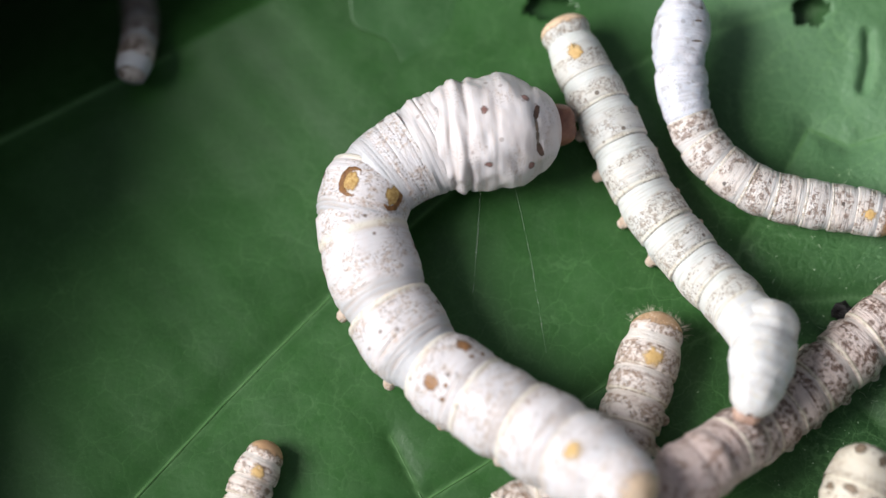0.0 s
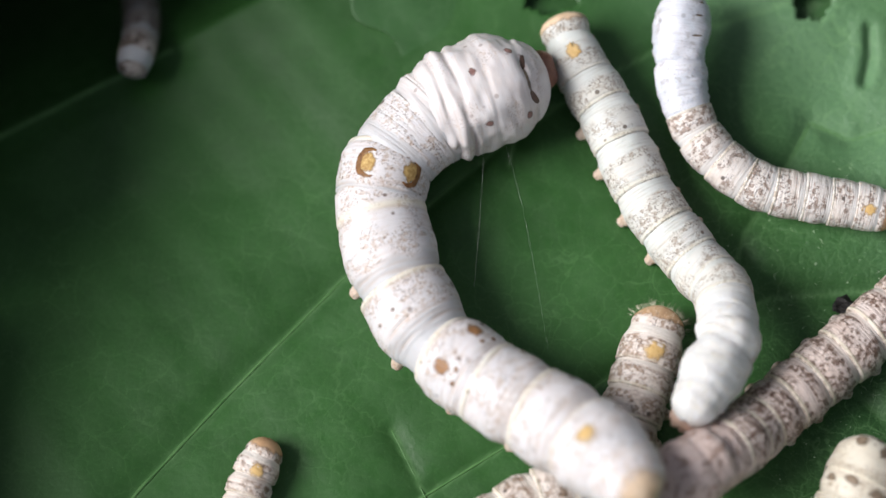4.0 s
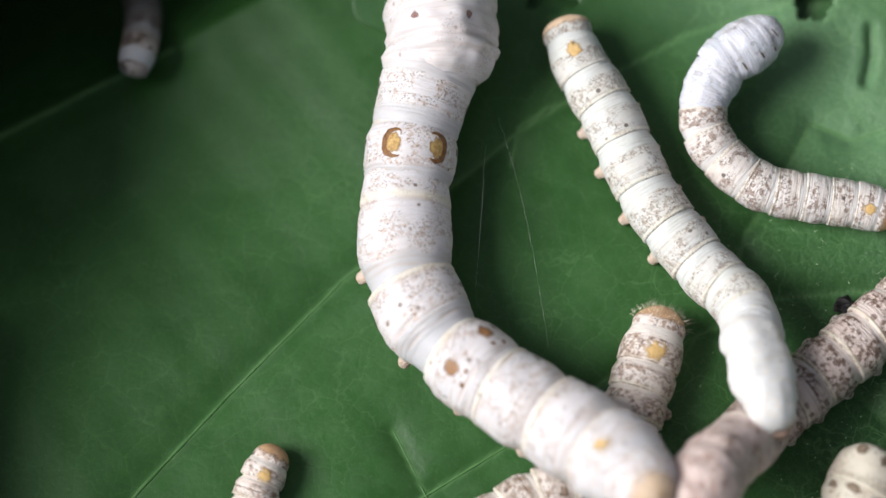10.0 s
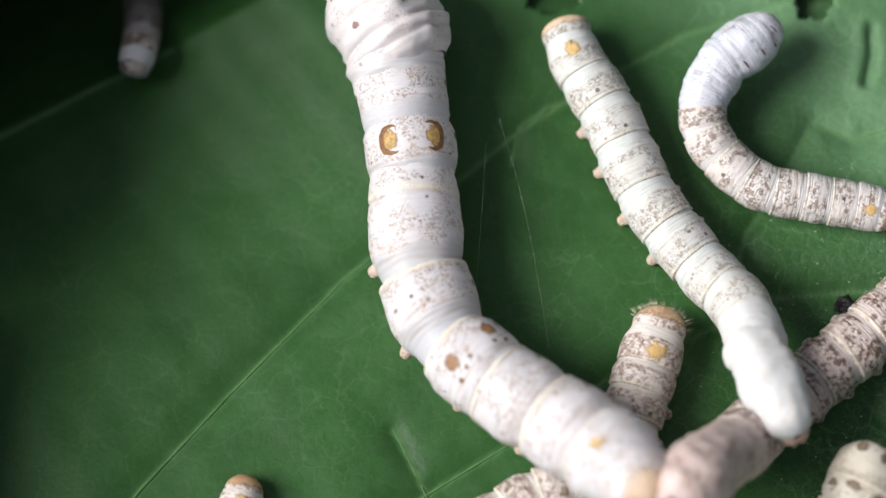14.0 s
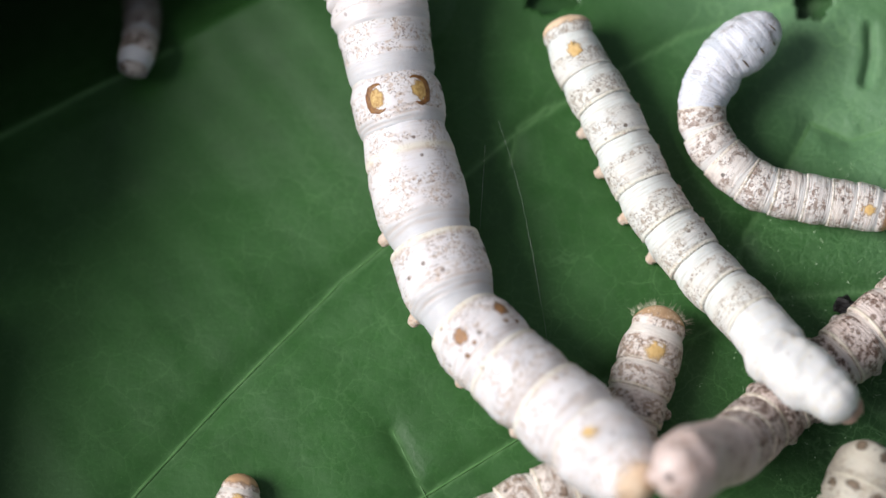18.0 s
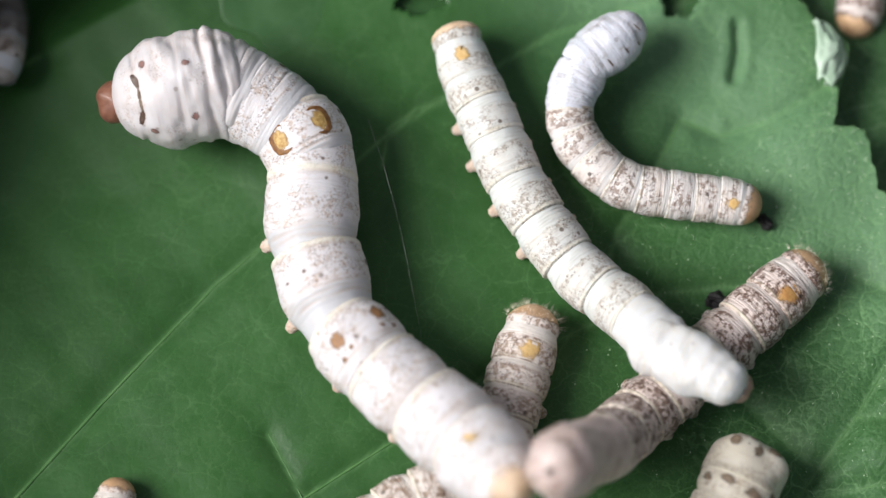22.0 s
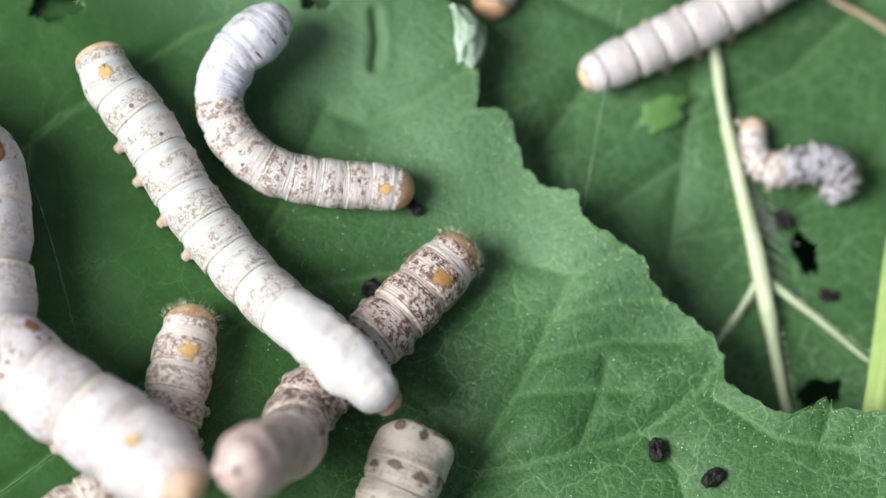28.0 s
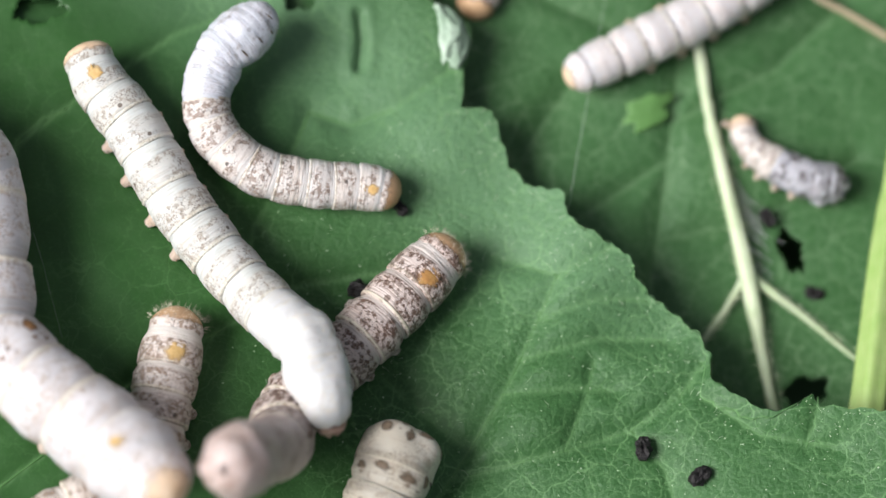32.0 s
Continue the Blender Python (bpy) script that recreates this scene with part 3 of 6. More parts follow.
                thorax_mark("brow_band", length, r, 0, 0.57, r * 0.42, r * 0.045, 0, SMUDGE, ob, "brownish band behind the head")
            if "g" in marks:
                for at, where, wide in ((30, 0.1, 0.24), (8, 0.72, 0.4), (30, -0.45, 0.3), (40, 0.5, 0.2)):
                    thorax_mark("grey_streak", length, r, at, where, r * wide, r * 0.06, 8, SMUDGE, ob, "thin grey streak")
            ob.matrix_basis = segment_pose(local, u, roll)
            parts.append((ob, u, None))
            continue
        girths = ((before + r) / 2, r, rings[last][-1] * girth * 0.98 if head_mat and k == last - 1 else (after + r) / 2)
        if k < last and len(rings[k + 1]) == 3:
            girths = (girths[0], r, r * 1.02)
        collar, lumps = (fold * (0.35 if k == 1 else 0.12 if k >= 8 and "f" in marks else 1.0), 0.03) if k < front_from else (0.12, 0.06)
        halves = {}
        whole_ring = (k == 4 and "s" in marks) or (k == 7 and "e" in marks)
        grey = 0.3 if k < 5 and "f" in marks else 0.8 if k >= 8 and "f" in marks else 1.0 if k < front_from else 0.3
        neck = k < last and (len(rings[k + 1]) == 3 or (head_mat and k == last - 1) or (k == 6 and "e" in marks))
        for half in ((0,) if whole_ring else (-1, 2) if neck else (-1, 1)):
            ob = body_segment(half, length, girths, mat, worm, sd, collar, lumps, grey, 0.22 if body == SKIN_CREAM else 0.42 if "f" in marks else 0.60)
            at = (lo + u) / 2 if half < 0 else (u + hi) / 2 if half else u
            half = min(half, 1)
            ob.matrix_basis = segment_pose(local, at, roll)
            parts.append((ob, at, None))
            halves[half] = ob
        if whole_ring:
            halves = {-1: ob, 1: ob}
        h_at = 0 if whole_ring else 1
        if legs and 3 <= k <= 6:
            for side in (-1, 1):
                proleg(length, r, side, length * 0.05, r * (0.62 if "t" in marks and side < 0 else 1.0) * (0.40 if "p" in marks else 0.34 if "t" in marks else 0.27 if "f" in marks else 0.36 if "w" in marks else 0.28), halves[-1], leg_mat or PALE_TAN, (("f" in marks or "w" in marks) and side > 0) or ("p" in marks and side < 0) or "g" in marks)
        if k < front_from and "d" in marks:
            for side in (-1, 1):
                skin_patch("spiracle", h_at, length, girths, side * 82, 0.30, r * 0.07, r * 0.10, DARK, halves[1], label="dark breathing pore")
        if k == 1 and "h" in marks:
            spot = AMBER if body == SKIN_MOTTLED else OCHRE
            if "t" in marks:
                horn(r, halves[-1], spot)
            if "f" in marks or "t" in marks or "g" in marks:
                skin_patch("ochre_patch", -1, length, girths, 14 if "f" in marks else 0, -0.30, r * (0.28 if "f" in marks else 0.36), r * (0.32 if "f" in marks else 0.44), spot, halves[-1], 0.06, "yellow-ochre patch")
            else:
                skin_patch("ochre_patch", 1, length, girths, 0, 0.20, r * 0.45, r * 0.45, spot, halves[1], 0.07, "yellow-ochre patch")
        if k == 4 and "s" in marks:
            for side in (-1, 1):
                skin_patch("brown_patch", h_at, length, girths, 24 + side * 33, 0.20, r * 0.22, r * 0.24, BROWN_SPOT, halves[1], label="soft rust-brown patch")
                for at, where in ((26, -0.22), (44, -0.30)):
                    skin_patch("brown_dot", h_at, length, girths, 24 + side * at, where, r * 0.07, r * 0.07, RUST, halves[1], 0.025)
        if k == 7 and "e" in marks:
            for side in (-1, 1):
                skin_patch("crescent_mark", h_at, length, girths, 5 + side * 29, 0.10, r * 0.30, r * 0.37, RUST, halves[1], 0.05, "rust-brown crescent mark", True)
                skin_patch("gold_centre", h_at, length, girths, 5 + side * 29, 0.09, r * 0.22, r * 0.28, GOLD, halves[1], 0.03)
                skin_patch("dark_dot", h_at, length, girths, side * 62, -0.35, r * 0.045, r * 0.05, SMUDGE, halves[1], 0.02)
        if k == last - 1 and "b" in marks:
            for at, where, wide, long in ((-30, 0.45, 0.30, 0.18), (14, 0.15, 0.34, 0.22), (48, 0.58, 0.18, 0.32), (-64, 0.05, 0.26, 0.20), (38, -0.25, 0.14, 0.11)):
                skin_patch("smudge", 1, length, girths, at, where, r * wide, r * long, SMUDGE, halves[1], 0.04, "dark brown smudge")
    WORMS.append((worm, parts, roll))
    return worm


BENDS = {}


def bend(worm, t, *points):
    """Where the worm's midline lies at t seconds (mm, tail to head)."""
    BENDS.setdefault(worm, []).append((t, points))


def crawl(worm):
    """Key every ring of a worm along its midlines."""
    for ob, parts, roll in WORMS:
        if ob == worm:
            for ring, u, shift in parts:
                walk(ring, [(t, segment_pose([Vector(p) * MM - worm.location for p in points], u, roll) @ (shift or Matrix())) for t, points in BENDS[worm]])



big_worm = silkworm([(16.9, -24.9, 16.0), (13.3, -20.1, 10.5), (1.3, -11.0, 6.3), (-2.2, -3.0, 4.8), (-1.3, 7.8, 4.6), (-2.9, 16.2, 5.0), (-4.7, 19.5, 5.2), (-9.8, 24.8, 4.5)],
    [(0.36, 3.4), (0.88, 4.0), (1.26, 3.95), (1.58, 3.8), (1.90, 3.75), (2.60, 3.9), (3.3, 3.95), (3.98, 3.88), (4.47, 3.95), (4.83, 4.3), (5.03, 6.90, 4.95), (6.95, 1.9)], 1.0, SKIN_WHITE, PALE_TAN, "big chalk-white silkworm with rust crescent marks, rearing over others", front_from=9, front=SKIN_HUMP, marks="hsefd", head_mat=HEAD_DARK, seed=1, leg_mat=PALE_TAN, fold=1.45)

cream_worm = silkworm([(10.4, 19.7, 2.6), (11.6, 16.3, 2.7), (14.2, 11.6, 2.9), (17.8, 3.5, 3.0), (21.9, -2.5, 3.6), (25.1, -6.8, 5.5), (26.9, -12.0, 8.0), (28.8, -18.9, 9.5)],
    [(0.22, 2.25), (0.95, 2.45), (1.62, 2.6), (2.14, 2.6), (2.6, 2.65), (3.1, 2.65), (3.62, 2.65), (4.22, 2.6), (4.82, 2.6), (5.42, 2.6), (5.72, 6.98, 2.68), (6.99, 1.3)], 1.0, SKIN_CREAM, PALE_TAN, "creamy speckled silkworm with smooth white front end", front=SKIN_FRONT, front_from=9, marks="ht", head_mat=HEAD, seed=2, leg_mat=PALE_TAN, fold=0.7)

grey_worm = silkworm([(38.9, 2.6, 2.3), (36.2, 3.2, 2.3), (32.1, 3.8, 2.4), (27.1, 5.1, 2.6), (23.3, 8.7, 3.0), (22.5, 12.6, 3.6), (24.9, 16.3, 4.2), (28.6, 19.4, 4.5)],
    [(0.3, 2.0), (0.9, 2.1), (1.45, 2.1), (1.95, 2.15), (2.45, 2.15), (2.95, 2.15), (3.45, 2.15), (4.0, 2.15), (4.55, 2.1), (5.0, 2.15), (5.4, 2.3), (5.7, 7.1, 2.55), (7.11, 1.2)], 1.0, SKIN_GREY, TAN, "small grey-mottled silkworm curled with pale smooth front", front=SKIN_PALE, front_from=9, marks="hg", head_mat=SKIN_PALE, seed=3, leg_mat=SKIN_GREY, fold=0.6)

under_worm = silkworm([(18.8, -6.2, 2.6), (17.5, -10.3, 2.7), (16.3, -14.0, 2.7), (14.8, -18.2, 2.7), (11.7, -21.3, 2.7), (7.3, -22.9, 2.8), (3.0, -25.6, 2.8), (-1.3, -28.5, 2.8)],
    [(0.36, 2.5), (0.95, 2.75), (1.6, 2.75), (2.2, 2.7), (2.8, 2.7), (3.4, 2.7), (4.0, 2.6), (4.6, 2.5), (5.2, 2.5), (5.8, 2.6), (6.3, 2.6), (6.8, 1.5)], 1.0, SKIN_SPOTTED, TAN, "pale grey-mottled silkworm lying under the big white one", marks="hw", head_mat=HEAD, seed=4, leg_mat=SKIN_SPOTTED)

speckled_worm = silkworm([(43.5, -2.5, 2.8), (39.8, -5.6, 2.8), (35.4, -9.3, 2.9), (30.8, -13.1, 3.2), (26.8, -16.5, 4.2), (23.7, -19.6, 8.5), (20.0, -22.1, 15.0), (17.4, -24.5, 19.0)],
    [(0.34, 2.6), (0.92, 2.85), (1.5, 2.85), (2.05, 2.85), (2.6, 2.85), (3.15, 2.85), (3.7, 2.85), (4.3, 2.85), (4.9, 2.9), (5.4, 2.9), (5.7, 6.85, 3.1), (6.86, 0.9)], 1.0, SKIN_MOTTLED, TAN, "densely brown-speckled silkworm with pinkish raised front end", front=SKIN_ROSY, front_from=9, marks="hw", head_mat=SKIN_ROSY, seed=5, leg_mat=SKIN_SPOTTED)

pale_worm = silkworm([(28.5, -33.8, 3.4), (30.6, -30.6, 3.6), (32.5, -27.3, 4.0), (34.2, -24.5, 4.2), (35.7, -21.6, 4.4), (37.0, -19.2, 3.6)],
    [(0.3, 3.0), (0.9, 3.2), (1.5, 3.3), (2.1, 3.3), (2.7, 3.2), (3.4, 3.3), (4.2, 3.5)], 1.0, SKIN_OLIVE, TAN, "pale cream silkworm end with dark brow marks", front=SKIN_FRONT, front_from=99, head_mat=SKIN_OLIVE, legs=False, seed=6, marks="b")

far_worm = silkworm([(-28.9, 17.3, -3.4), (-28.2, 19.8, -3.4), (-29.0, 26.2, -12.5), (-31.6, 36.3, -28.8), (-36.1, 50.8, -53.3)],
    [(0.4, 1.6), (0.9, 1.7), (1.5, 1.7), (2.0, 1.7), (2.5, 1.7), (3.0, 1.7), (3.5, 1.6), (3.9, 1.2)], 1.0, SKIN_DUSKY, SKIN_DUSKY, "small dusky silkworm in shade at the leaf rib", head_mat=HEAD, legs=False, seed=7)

little_worm = silkworm([(-17.7, -20.5, 0.9), (-18.2, -23.3, 0.9), (-18.9, -26.0, 0.9), (-19.8, -29.4, 0.9)],
    [(0.32, 1.75), (0.75, 1.95), (1.25, 1.95), (1.75, 1.95), (2.25, 1.9), (2.75, 1.9)], 1.0, SKIN_SPOTTED, TAN, "little brown-mottled silkworm crawling off the leaf edge", marks="h", legs=False, seed=8)

upper_worm = silkworm([(56.4, 12.9, -0.5), (59.8, 14.2, -0.5), (64.3, 15.9, -0.5), (70.1, 18.2, -0.5), (76.0, 20.9, -0.5), (82.0, 23.5, -0.5)],
    [(0.42, 2.0), (1.0, 2.1), (1.6, 2.2), (2.15, 2.25), (2.7, 2.25), (3.25, 2.25), (3.8, 2.2), (4.3, 2.1), (4.7, 1.9)], 1.0, SKIN_HUMP, PALE_TAN, "white silkworm stretched across the pale leaf stalk", head_mat=SKIN_HUMP, marks="p", seed=9, fold=1.8)

dusky_worm = silkworm([(73.4, 8.5, -2.2), (72.6, 6.2, -2.2), (73.6, 3.5, -1.9), (77.8, 3.1, -1.0), (79.7, 1.5, -1.5), (77.7, 0.2, -2.6)],
    [(0.42, 1.35), (0.85, 1.3), (1.3, 1.3), (1.75, 1.45), (2.15, 1.65), (2.55, 1.75), (2.95, 1.8), (3.35, 1.8), (3.75, 1.75), (4.15, 1.65), (4.5, 1.5), (4.85, 1.2)], 1.0, SKIN_GREY, PALE_TAN, "small grey silkworm with tan tail, its silvery front curled under", front=SKIN_SILVER, front_from=5, head_mat=SKIN_SILVER, marks="t", seed=10, fold=1.6)

brown_worm = silkworm([(49.2, 20.9, -2.5), (50.0, 23.0, -2.5), (51.1, 26.3, -2.5), (52.1, 29.7, -2.5)],
    [(0.3, 2.0), (0.9, 2.2), (1.6, 2.2), (2.3, 2.2)], 1.0, SKIN_MOTTLED, TAN, "brown silkworm end behind the leaf margin", legs=False, seed=11)


# ---- leaves ----
def polyline_distance(x, y, line):
    d = np.full(x.shape, 1e9)
    for (x0, y0), (x1, y1) in zip(line, line[1:]):
        dx, dy = x1 - x0, y1 - y0
        t = np.clip(((x - x0) * dx + (y - y0) * dy) / (dx * dx + dy * dy), 0, 1)
        d = np.minimum(d, np.hypot(x - x0 - t * dx, y - y0 - t * dy))
    return d


def waves(x, y, k):
    return np.sin(x * 0.11 + y * 0.07 + k) + 0.6 * np.sin(x * 0.05 - y * 0.13 + 2.1 * k) + 0.4 * np.sin(x * 0.23 + y * 0.19 + 1.3 * k)


def leaf(x, y, lie, veins, mat, rib_mat, label, thick=0.22, quilt=0.5, holes=(), rim=None):
    """A leaf: a blade over a grid of places (mm) that swells between sunken veins, and each main vein as a rib. lie(x, y) is its height."""
    whole = new("mulberry_leaf")
    tagged(whole, label, "leaf", "mulberry leaves")

    def surface(x, y):
        near, dip = np.full(np.shape(x), 1e9), np.zeros(np.shape(x))
        for line, width in veins:
            d = polyline_distance(x, y, line)
            near = np.minimum(near, d)
            dip = np.maximum(dip, width * np.exp(-(d / (0.35 + width * 3.0)) ** 2))
        full = quilt * (0.3 + 0.7 * np.clip((x - 8) / 25, 0, 1))
        return lie(x, y) + full * (1 - np.exp(-near / 2.6)) - full * 0.6 - 1.0 * dip + 0.05 * waves(x * 5, y * 5, 0.7), near

    z, near = surface(x, y)
    mark = np.exp(-(near / 0.2) ** 2)
    if rim is not None:
        mark = np.maximum(mark, 2.2 * rim)
    rows, cols = x.shape
    co = np.stack([x, y, z], -1).reshape(-1, 3) * MM
    idx = np.arange(rows * cols).reshape(rows, cols)
    quads = np.stack([idx[:-1, :-1], idx[:-1, 1:], idx[1:, 1:], idx[1:, :-1]], -1).reshape(-1, 4)
    mid = co[quads].mean(1) / MM
    keep = mid[:, 0] > -49.5
    for hx, hy, ra, rb, turn in holes:
        c, k = math.cos(radians(turn)), math.sin(radians(turn))
        px, py = (mid[:, 0] - hx) * c + (mid[:, 1] - hy) * k, (mid[:, 1] - hy) * c - (mid[:, 0] - hx) * k
        ragged = 1 + 0.25 * np.sin(np.arctan2(py / rb, px / ra) * 5 + hx)
        keep &= (px / ra) ** 2 + (py / rb) ** 2 > ragged
    quads = quads[keep]
    me = bpy.data.meshes.new("blade")
    me.vertices.add(len(co))
    me.vertices.foreach_set("co", co.ravel())
    me.loops.add(quads.size)
    me.loops.foreach_set("vertex_index", quads.ravel())
    me.polygons.add(len(quads))
    me.polygons.foreach_set("loop_start", np.arange(len(quads)) * 4)
    me.polygons.foreach_set("use_smooth", np.ones(len(quads), dtype=bool))
    layer = me.attributes.new("vein", "FLOAT", "POINT")
    layer.data.foreach_set("value", mark.ravel())
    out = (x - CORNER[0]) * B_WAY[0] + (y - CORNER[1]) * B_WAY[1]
    # where the sheen is painted: a band just inside the margin
    layer = me.attributes.new("painted_sheen", "FLOAT", "POINT")
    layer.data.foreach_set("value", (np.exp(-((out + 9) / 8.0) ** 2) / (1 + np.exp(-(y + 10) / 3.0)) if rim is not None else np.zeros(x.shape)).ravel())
    # grows to the right: more pucker, and more of the painted sheen
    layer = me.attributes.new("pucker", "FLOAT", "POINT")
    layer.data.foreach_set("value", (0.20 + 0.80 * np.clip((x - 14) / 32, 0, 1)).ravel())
    me.update(calc_edges=True)
    me.validate()
    me.materials.append(mat)
    blade = new("blade", me)
    blade.parent = whole
    shell = blade.modifiers.new("thickness", "SOLIDIFY")
    shell.thickness, shell.offset = thick * MM, -1
    for line, width in veins:
        path = []
        for (x0, y0), (x1, y1) in zip(line, line[1:]):
            n_steps = max(2, int(math.hypot(x1 - x0, y1 - y0) / 1.2))
            path += [(x0 + (x1 - x0) * k / n_steps, y0 + (y1 - y0) * k / n_steps) for k in range(n_steps)]
        path.append(line[-1])
        px, py = np.array([p[0] for p in path]), np.array([p[1] for p in path])
        pz = surface(px, py)[0]
        ends = len(path)
        radii = [max(0.05, width * 0.42 * (1 - 0.6 * k / ends) * (1 + 0.15 * math.sin(k * 1.7))) for k in range(ends)]
        tube("vein", [(a, b, c - 0.15 * r) for a, b, c, r in zip(px, py, pz, radii)], radii, rib_mat, whole, sides=8, steps=2, wobble=0.2)
    return whole


# the toothed margin of the upper leaf: distance along it, and how far it stands out
MARGIN = [(-80, 8), (-12, 3), (-3.2, 0.8), (1.6, 1.2), (3.1, -1.6), (5.7, -5.5), (8.0, -3.8), (12.7, -6.8), (15.3, -7.0), (17.4, -5.6), (20.0, -7.7), (25.9, -6.6),
          (27.9, -7.9), (35.3, -8.2), (37.1, -9.4), (38.9, -12.8), (41.1, -12.2), (43.6, -11.6), (44.7, -10.4), (45.5, -8.2), (46.1, -6.8), (47.2, -7.0), (50.8, -4.5), (62, 3), (110, 4)]
A_WAY, B_WAY, CORNER = (0.6759, -0.7370), (0.7370, 0.6759), (46.3, 18.5)


def upper_leaf():
    a = np.arange(-80, 80, 0.32)
    edge = np.interp(a, [p[0] for p in MARGIN], [p[1] for p in MARGIN])
    edge = edge + 0.14 * np.sin(a * 2.9) + 0.09 * np.sin(a * 6.3 + 1)
    depth = np.concatenate([np.arange(0, 20, 0.30), np.arange(20, 75, 0.40), np.arange(75, 125, 0.8)])
    fade = np.exp(-depth / 5.0)
    flat = np.interp(a, [-75, 110], [2, -5])
    b = flat[:, None] + (edge - flat)[:, None] * fade[None, :] - depth[None, :]
    aa = np.repeat(a[:, None], len(depth), 1)
    x = CORNER[0] + A_WAY[0] * aa + B_WAY[0] * b
    y = CORNER[1] + A_WAY[1] * aa + B_WAY[1] * b

    def lie(x, y):
        past = (x + 41.0) * -0.432 + (y - 13.3) * 0.902
        along, out = (x - CORNER[0]) * A_WAY[0] + (y - CORNER[1]) * A_WAY[1], (x - CORNER[0]) * B_WAY[0] + (y - CORNER[1]) * B_WAY[1]
        z = 0.30 * waves(x, y, 0.4) - 1.2 * np.clip(past, 0, 30)
        fall = np.logaddexp(0, (-x - 6 + 0.5 * y) / 6) * 6 * -0.16 * np.clip((y + 32) / 38, 0, 1)
        z = z + fall + 0.7 * np.exp(-((out + 8) / 5.0) ** 2) * np.sin(along * 0.33)
        z = z + 1.3 * np.exp(-(polyline_distance(x, y, [(56.3, -0.3), (52.1, -9.9), (48.1, -19.7)]) / 4.5) ** 2)
        tear = polyline_distance(x, y, [(38.1, 20.6), (38.1, 18.1), (37.5, 15.6)])
        z = z - 0.65 * np.exp(-(tear / 0.36) ** 2) + 0.18 * np.exp(-((tear - 1.0) / 0.6) ** 2)
        return z + 0.17 * np.logaddexp(0, (x - 41) / 4) * 4 * np.clip((20 - y) / 32, 0, 1.2)

    veins = [([(-32.3, -29.0), (-26.5, -21.3), (-19.2, -13.0), (-9.4, -2.7), (-4.9, 1.1)], 0.5),
              ([(-4.9, 1.1), (5.7, 10.4), (11.3, 14.2), (21.5, 20.2), (31.3, 23.2)], 0.13),
              ([(-10.1, -28.4), (-2.1, -22.1), (5.5, -17.4), (14.4, -11.5), (25.4, -6.1), (28.4, -4.4), (38.8, -3.6), (45.4, -2.6)], 0.32),
              ([(37.4, -27.3), (42.7, -20.8), (46.3, -16.2), (48.2, -13.3), (52.5, -6.1), (57.5, -4.2)], 0.26),
              ([(52.5, -6.1), (47.2, -3.1)], 0.2),
              ([(40.9, -23.1), (50.9, -21.9), (57.0, -20.8), (62.1, -17.9), (64.0, -15.6)], 0.24)]
    veins += [([(-47.2, 9.7), (-40.9, 12.8), (-31.0, 17.8), (-25.4, 20.6)], 0.7),
              ([(-1.6, -22.6), (-4.8, -16.2)], 0.16),
              ([(48.2, -13.3), (55.4, -12.2), (61.3, -12.9)], 0.16)]
    veins += [([(42.7, -20.8), (38.8, -16.3), (34.9, -11.8)], 0.16),
              ([(50.2, -9.9), (55.9, -8.6), (60.4, -9.2)], 0.13),
              ([(46.3, -16.2), (52.2, -16.5), (56.1, -17.0)], 0.13),
              ([(57.0, -20.8), (59.3, -24.7), (59.8, -28.2)], 0.14),
              ([(63.4, -18.7), (67.8, -22.9), (73.9, -24.7)], 0.16),
              ([(50.9, -21.9), (53.6, -17.2), (54.6, -14.2)], 0.11)]
    veins += [([(32.6, 11.9), (29.6, 6.3), (26.3, 1.3), (25.1, -2.7)], 0.22),
              ([(32.6, 11.9), (36.2, 10.3), (40.5, 11.5), (46.1, 14.6)], 0.24),
              ([(5.6, 7.8), (6.3, 11.2), (8.7, 13.1), (11.0, 13.8)], 0.2)]
    veins += [([(71.5, -24.4), (72.8, -21.6), (73.0, -20.2)], 0.1)]
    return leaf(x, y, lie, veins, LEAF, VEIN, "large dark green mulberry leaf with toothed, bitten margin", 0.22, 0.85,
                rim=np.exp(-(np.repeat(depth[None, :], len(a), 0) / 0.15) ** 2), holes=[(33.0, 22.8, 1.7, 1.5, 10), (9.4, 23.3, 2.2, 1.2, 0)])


def lower_leaf(x0, x1, y0, y1, height, slope, veins, label, wobble, mat=None, holes=()):
    step = 0.3 if holes else 0.6
    xs, ys = np.arange(x0, x1, step), np.arange(y0, y1, step)
    x, y = np.meshgrid(xs, ys, indexing="ij")
    u, v = (x - x0) / (x1 - x0) * 2 - 1, (y - y0) / (y1 - y0) * 2 - 1
    cx, cy = (x0 + x1) / 2, (y0 + y1) / 2
    kx, ky = np.sqrt(1 - 0.5 * v ** 2), np.sqrt(1 - 0.5 * u ** 2)
    tooth = 1 + 0.02 * np.sin(np.arctan2(v, u) * 46)
    x, y = cx + u * kx * (x1 - x0) / 2 * tooth, cy + v * ky * (y1 - y0) / 2 * tooth

    def lie(x, y):
        return height + slope[0] * (x - cx) + slope[1] * (y - cy) + wobble * waves(x, y, 1.9 + x0)

    return leaf(x, y, lie, veins, mat or LEAF_LOW, VEIN, label, 0.22, 0.7, holes)


big_leaf = upper_leaf()


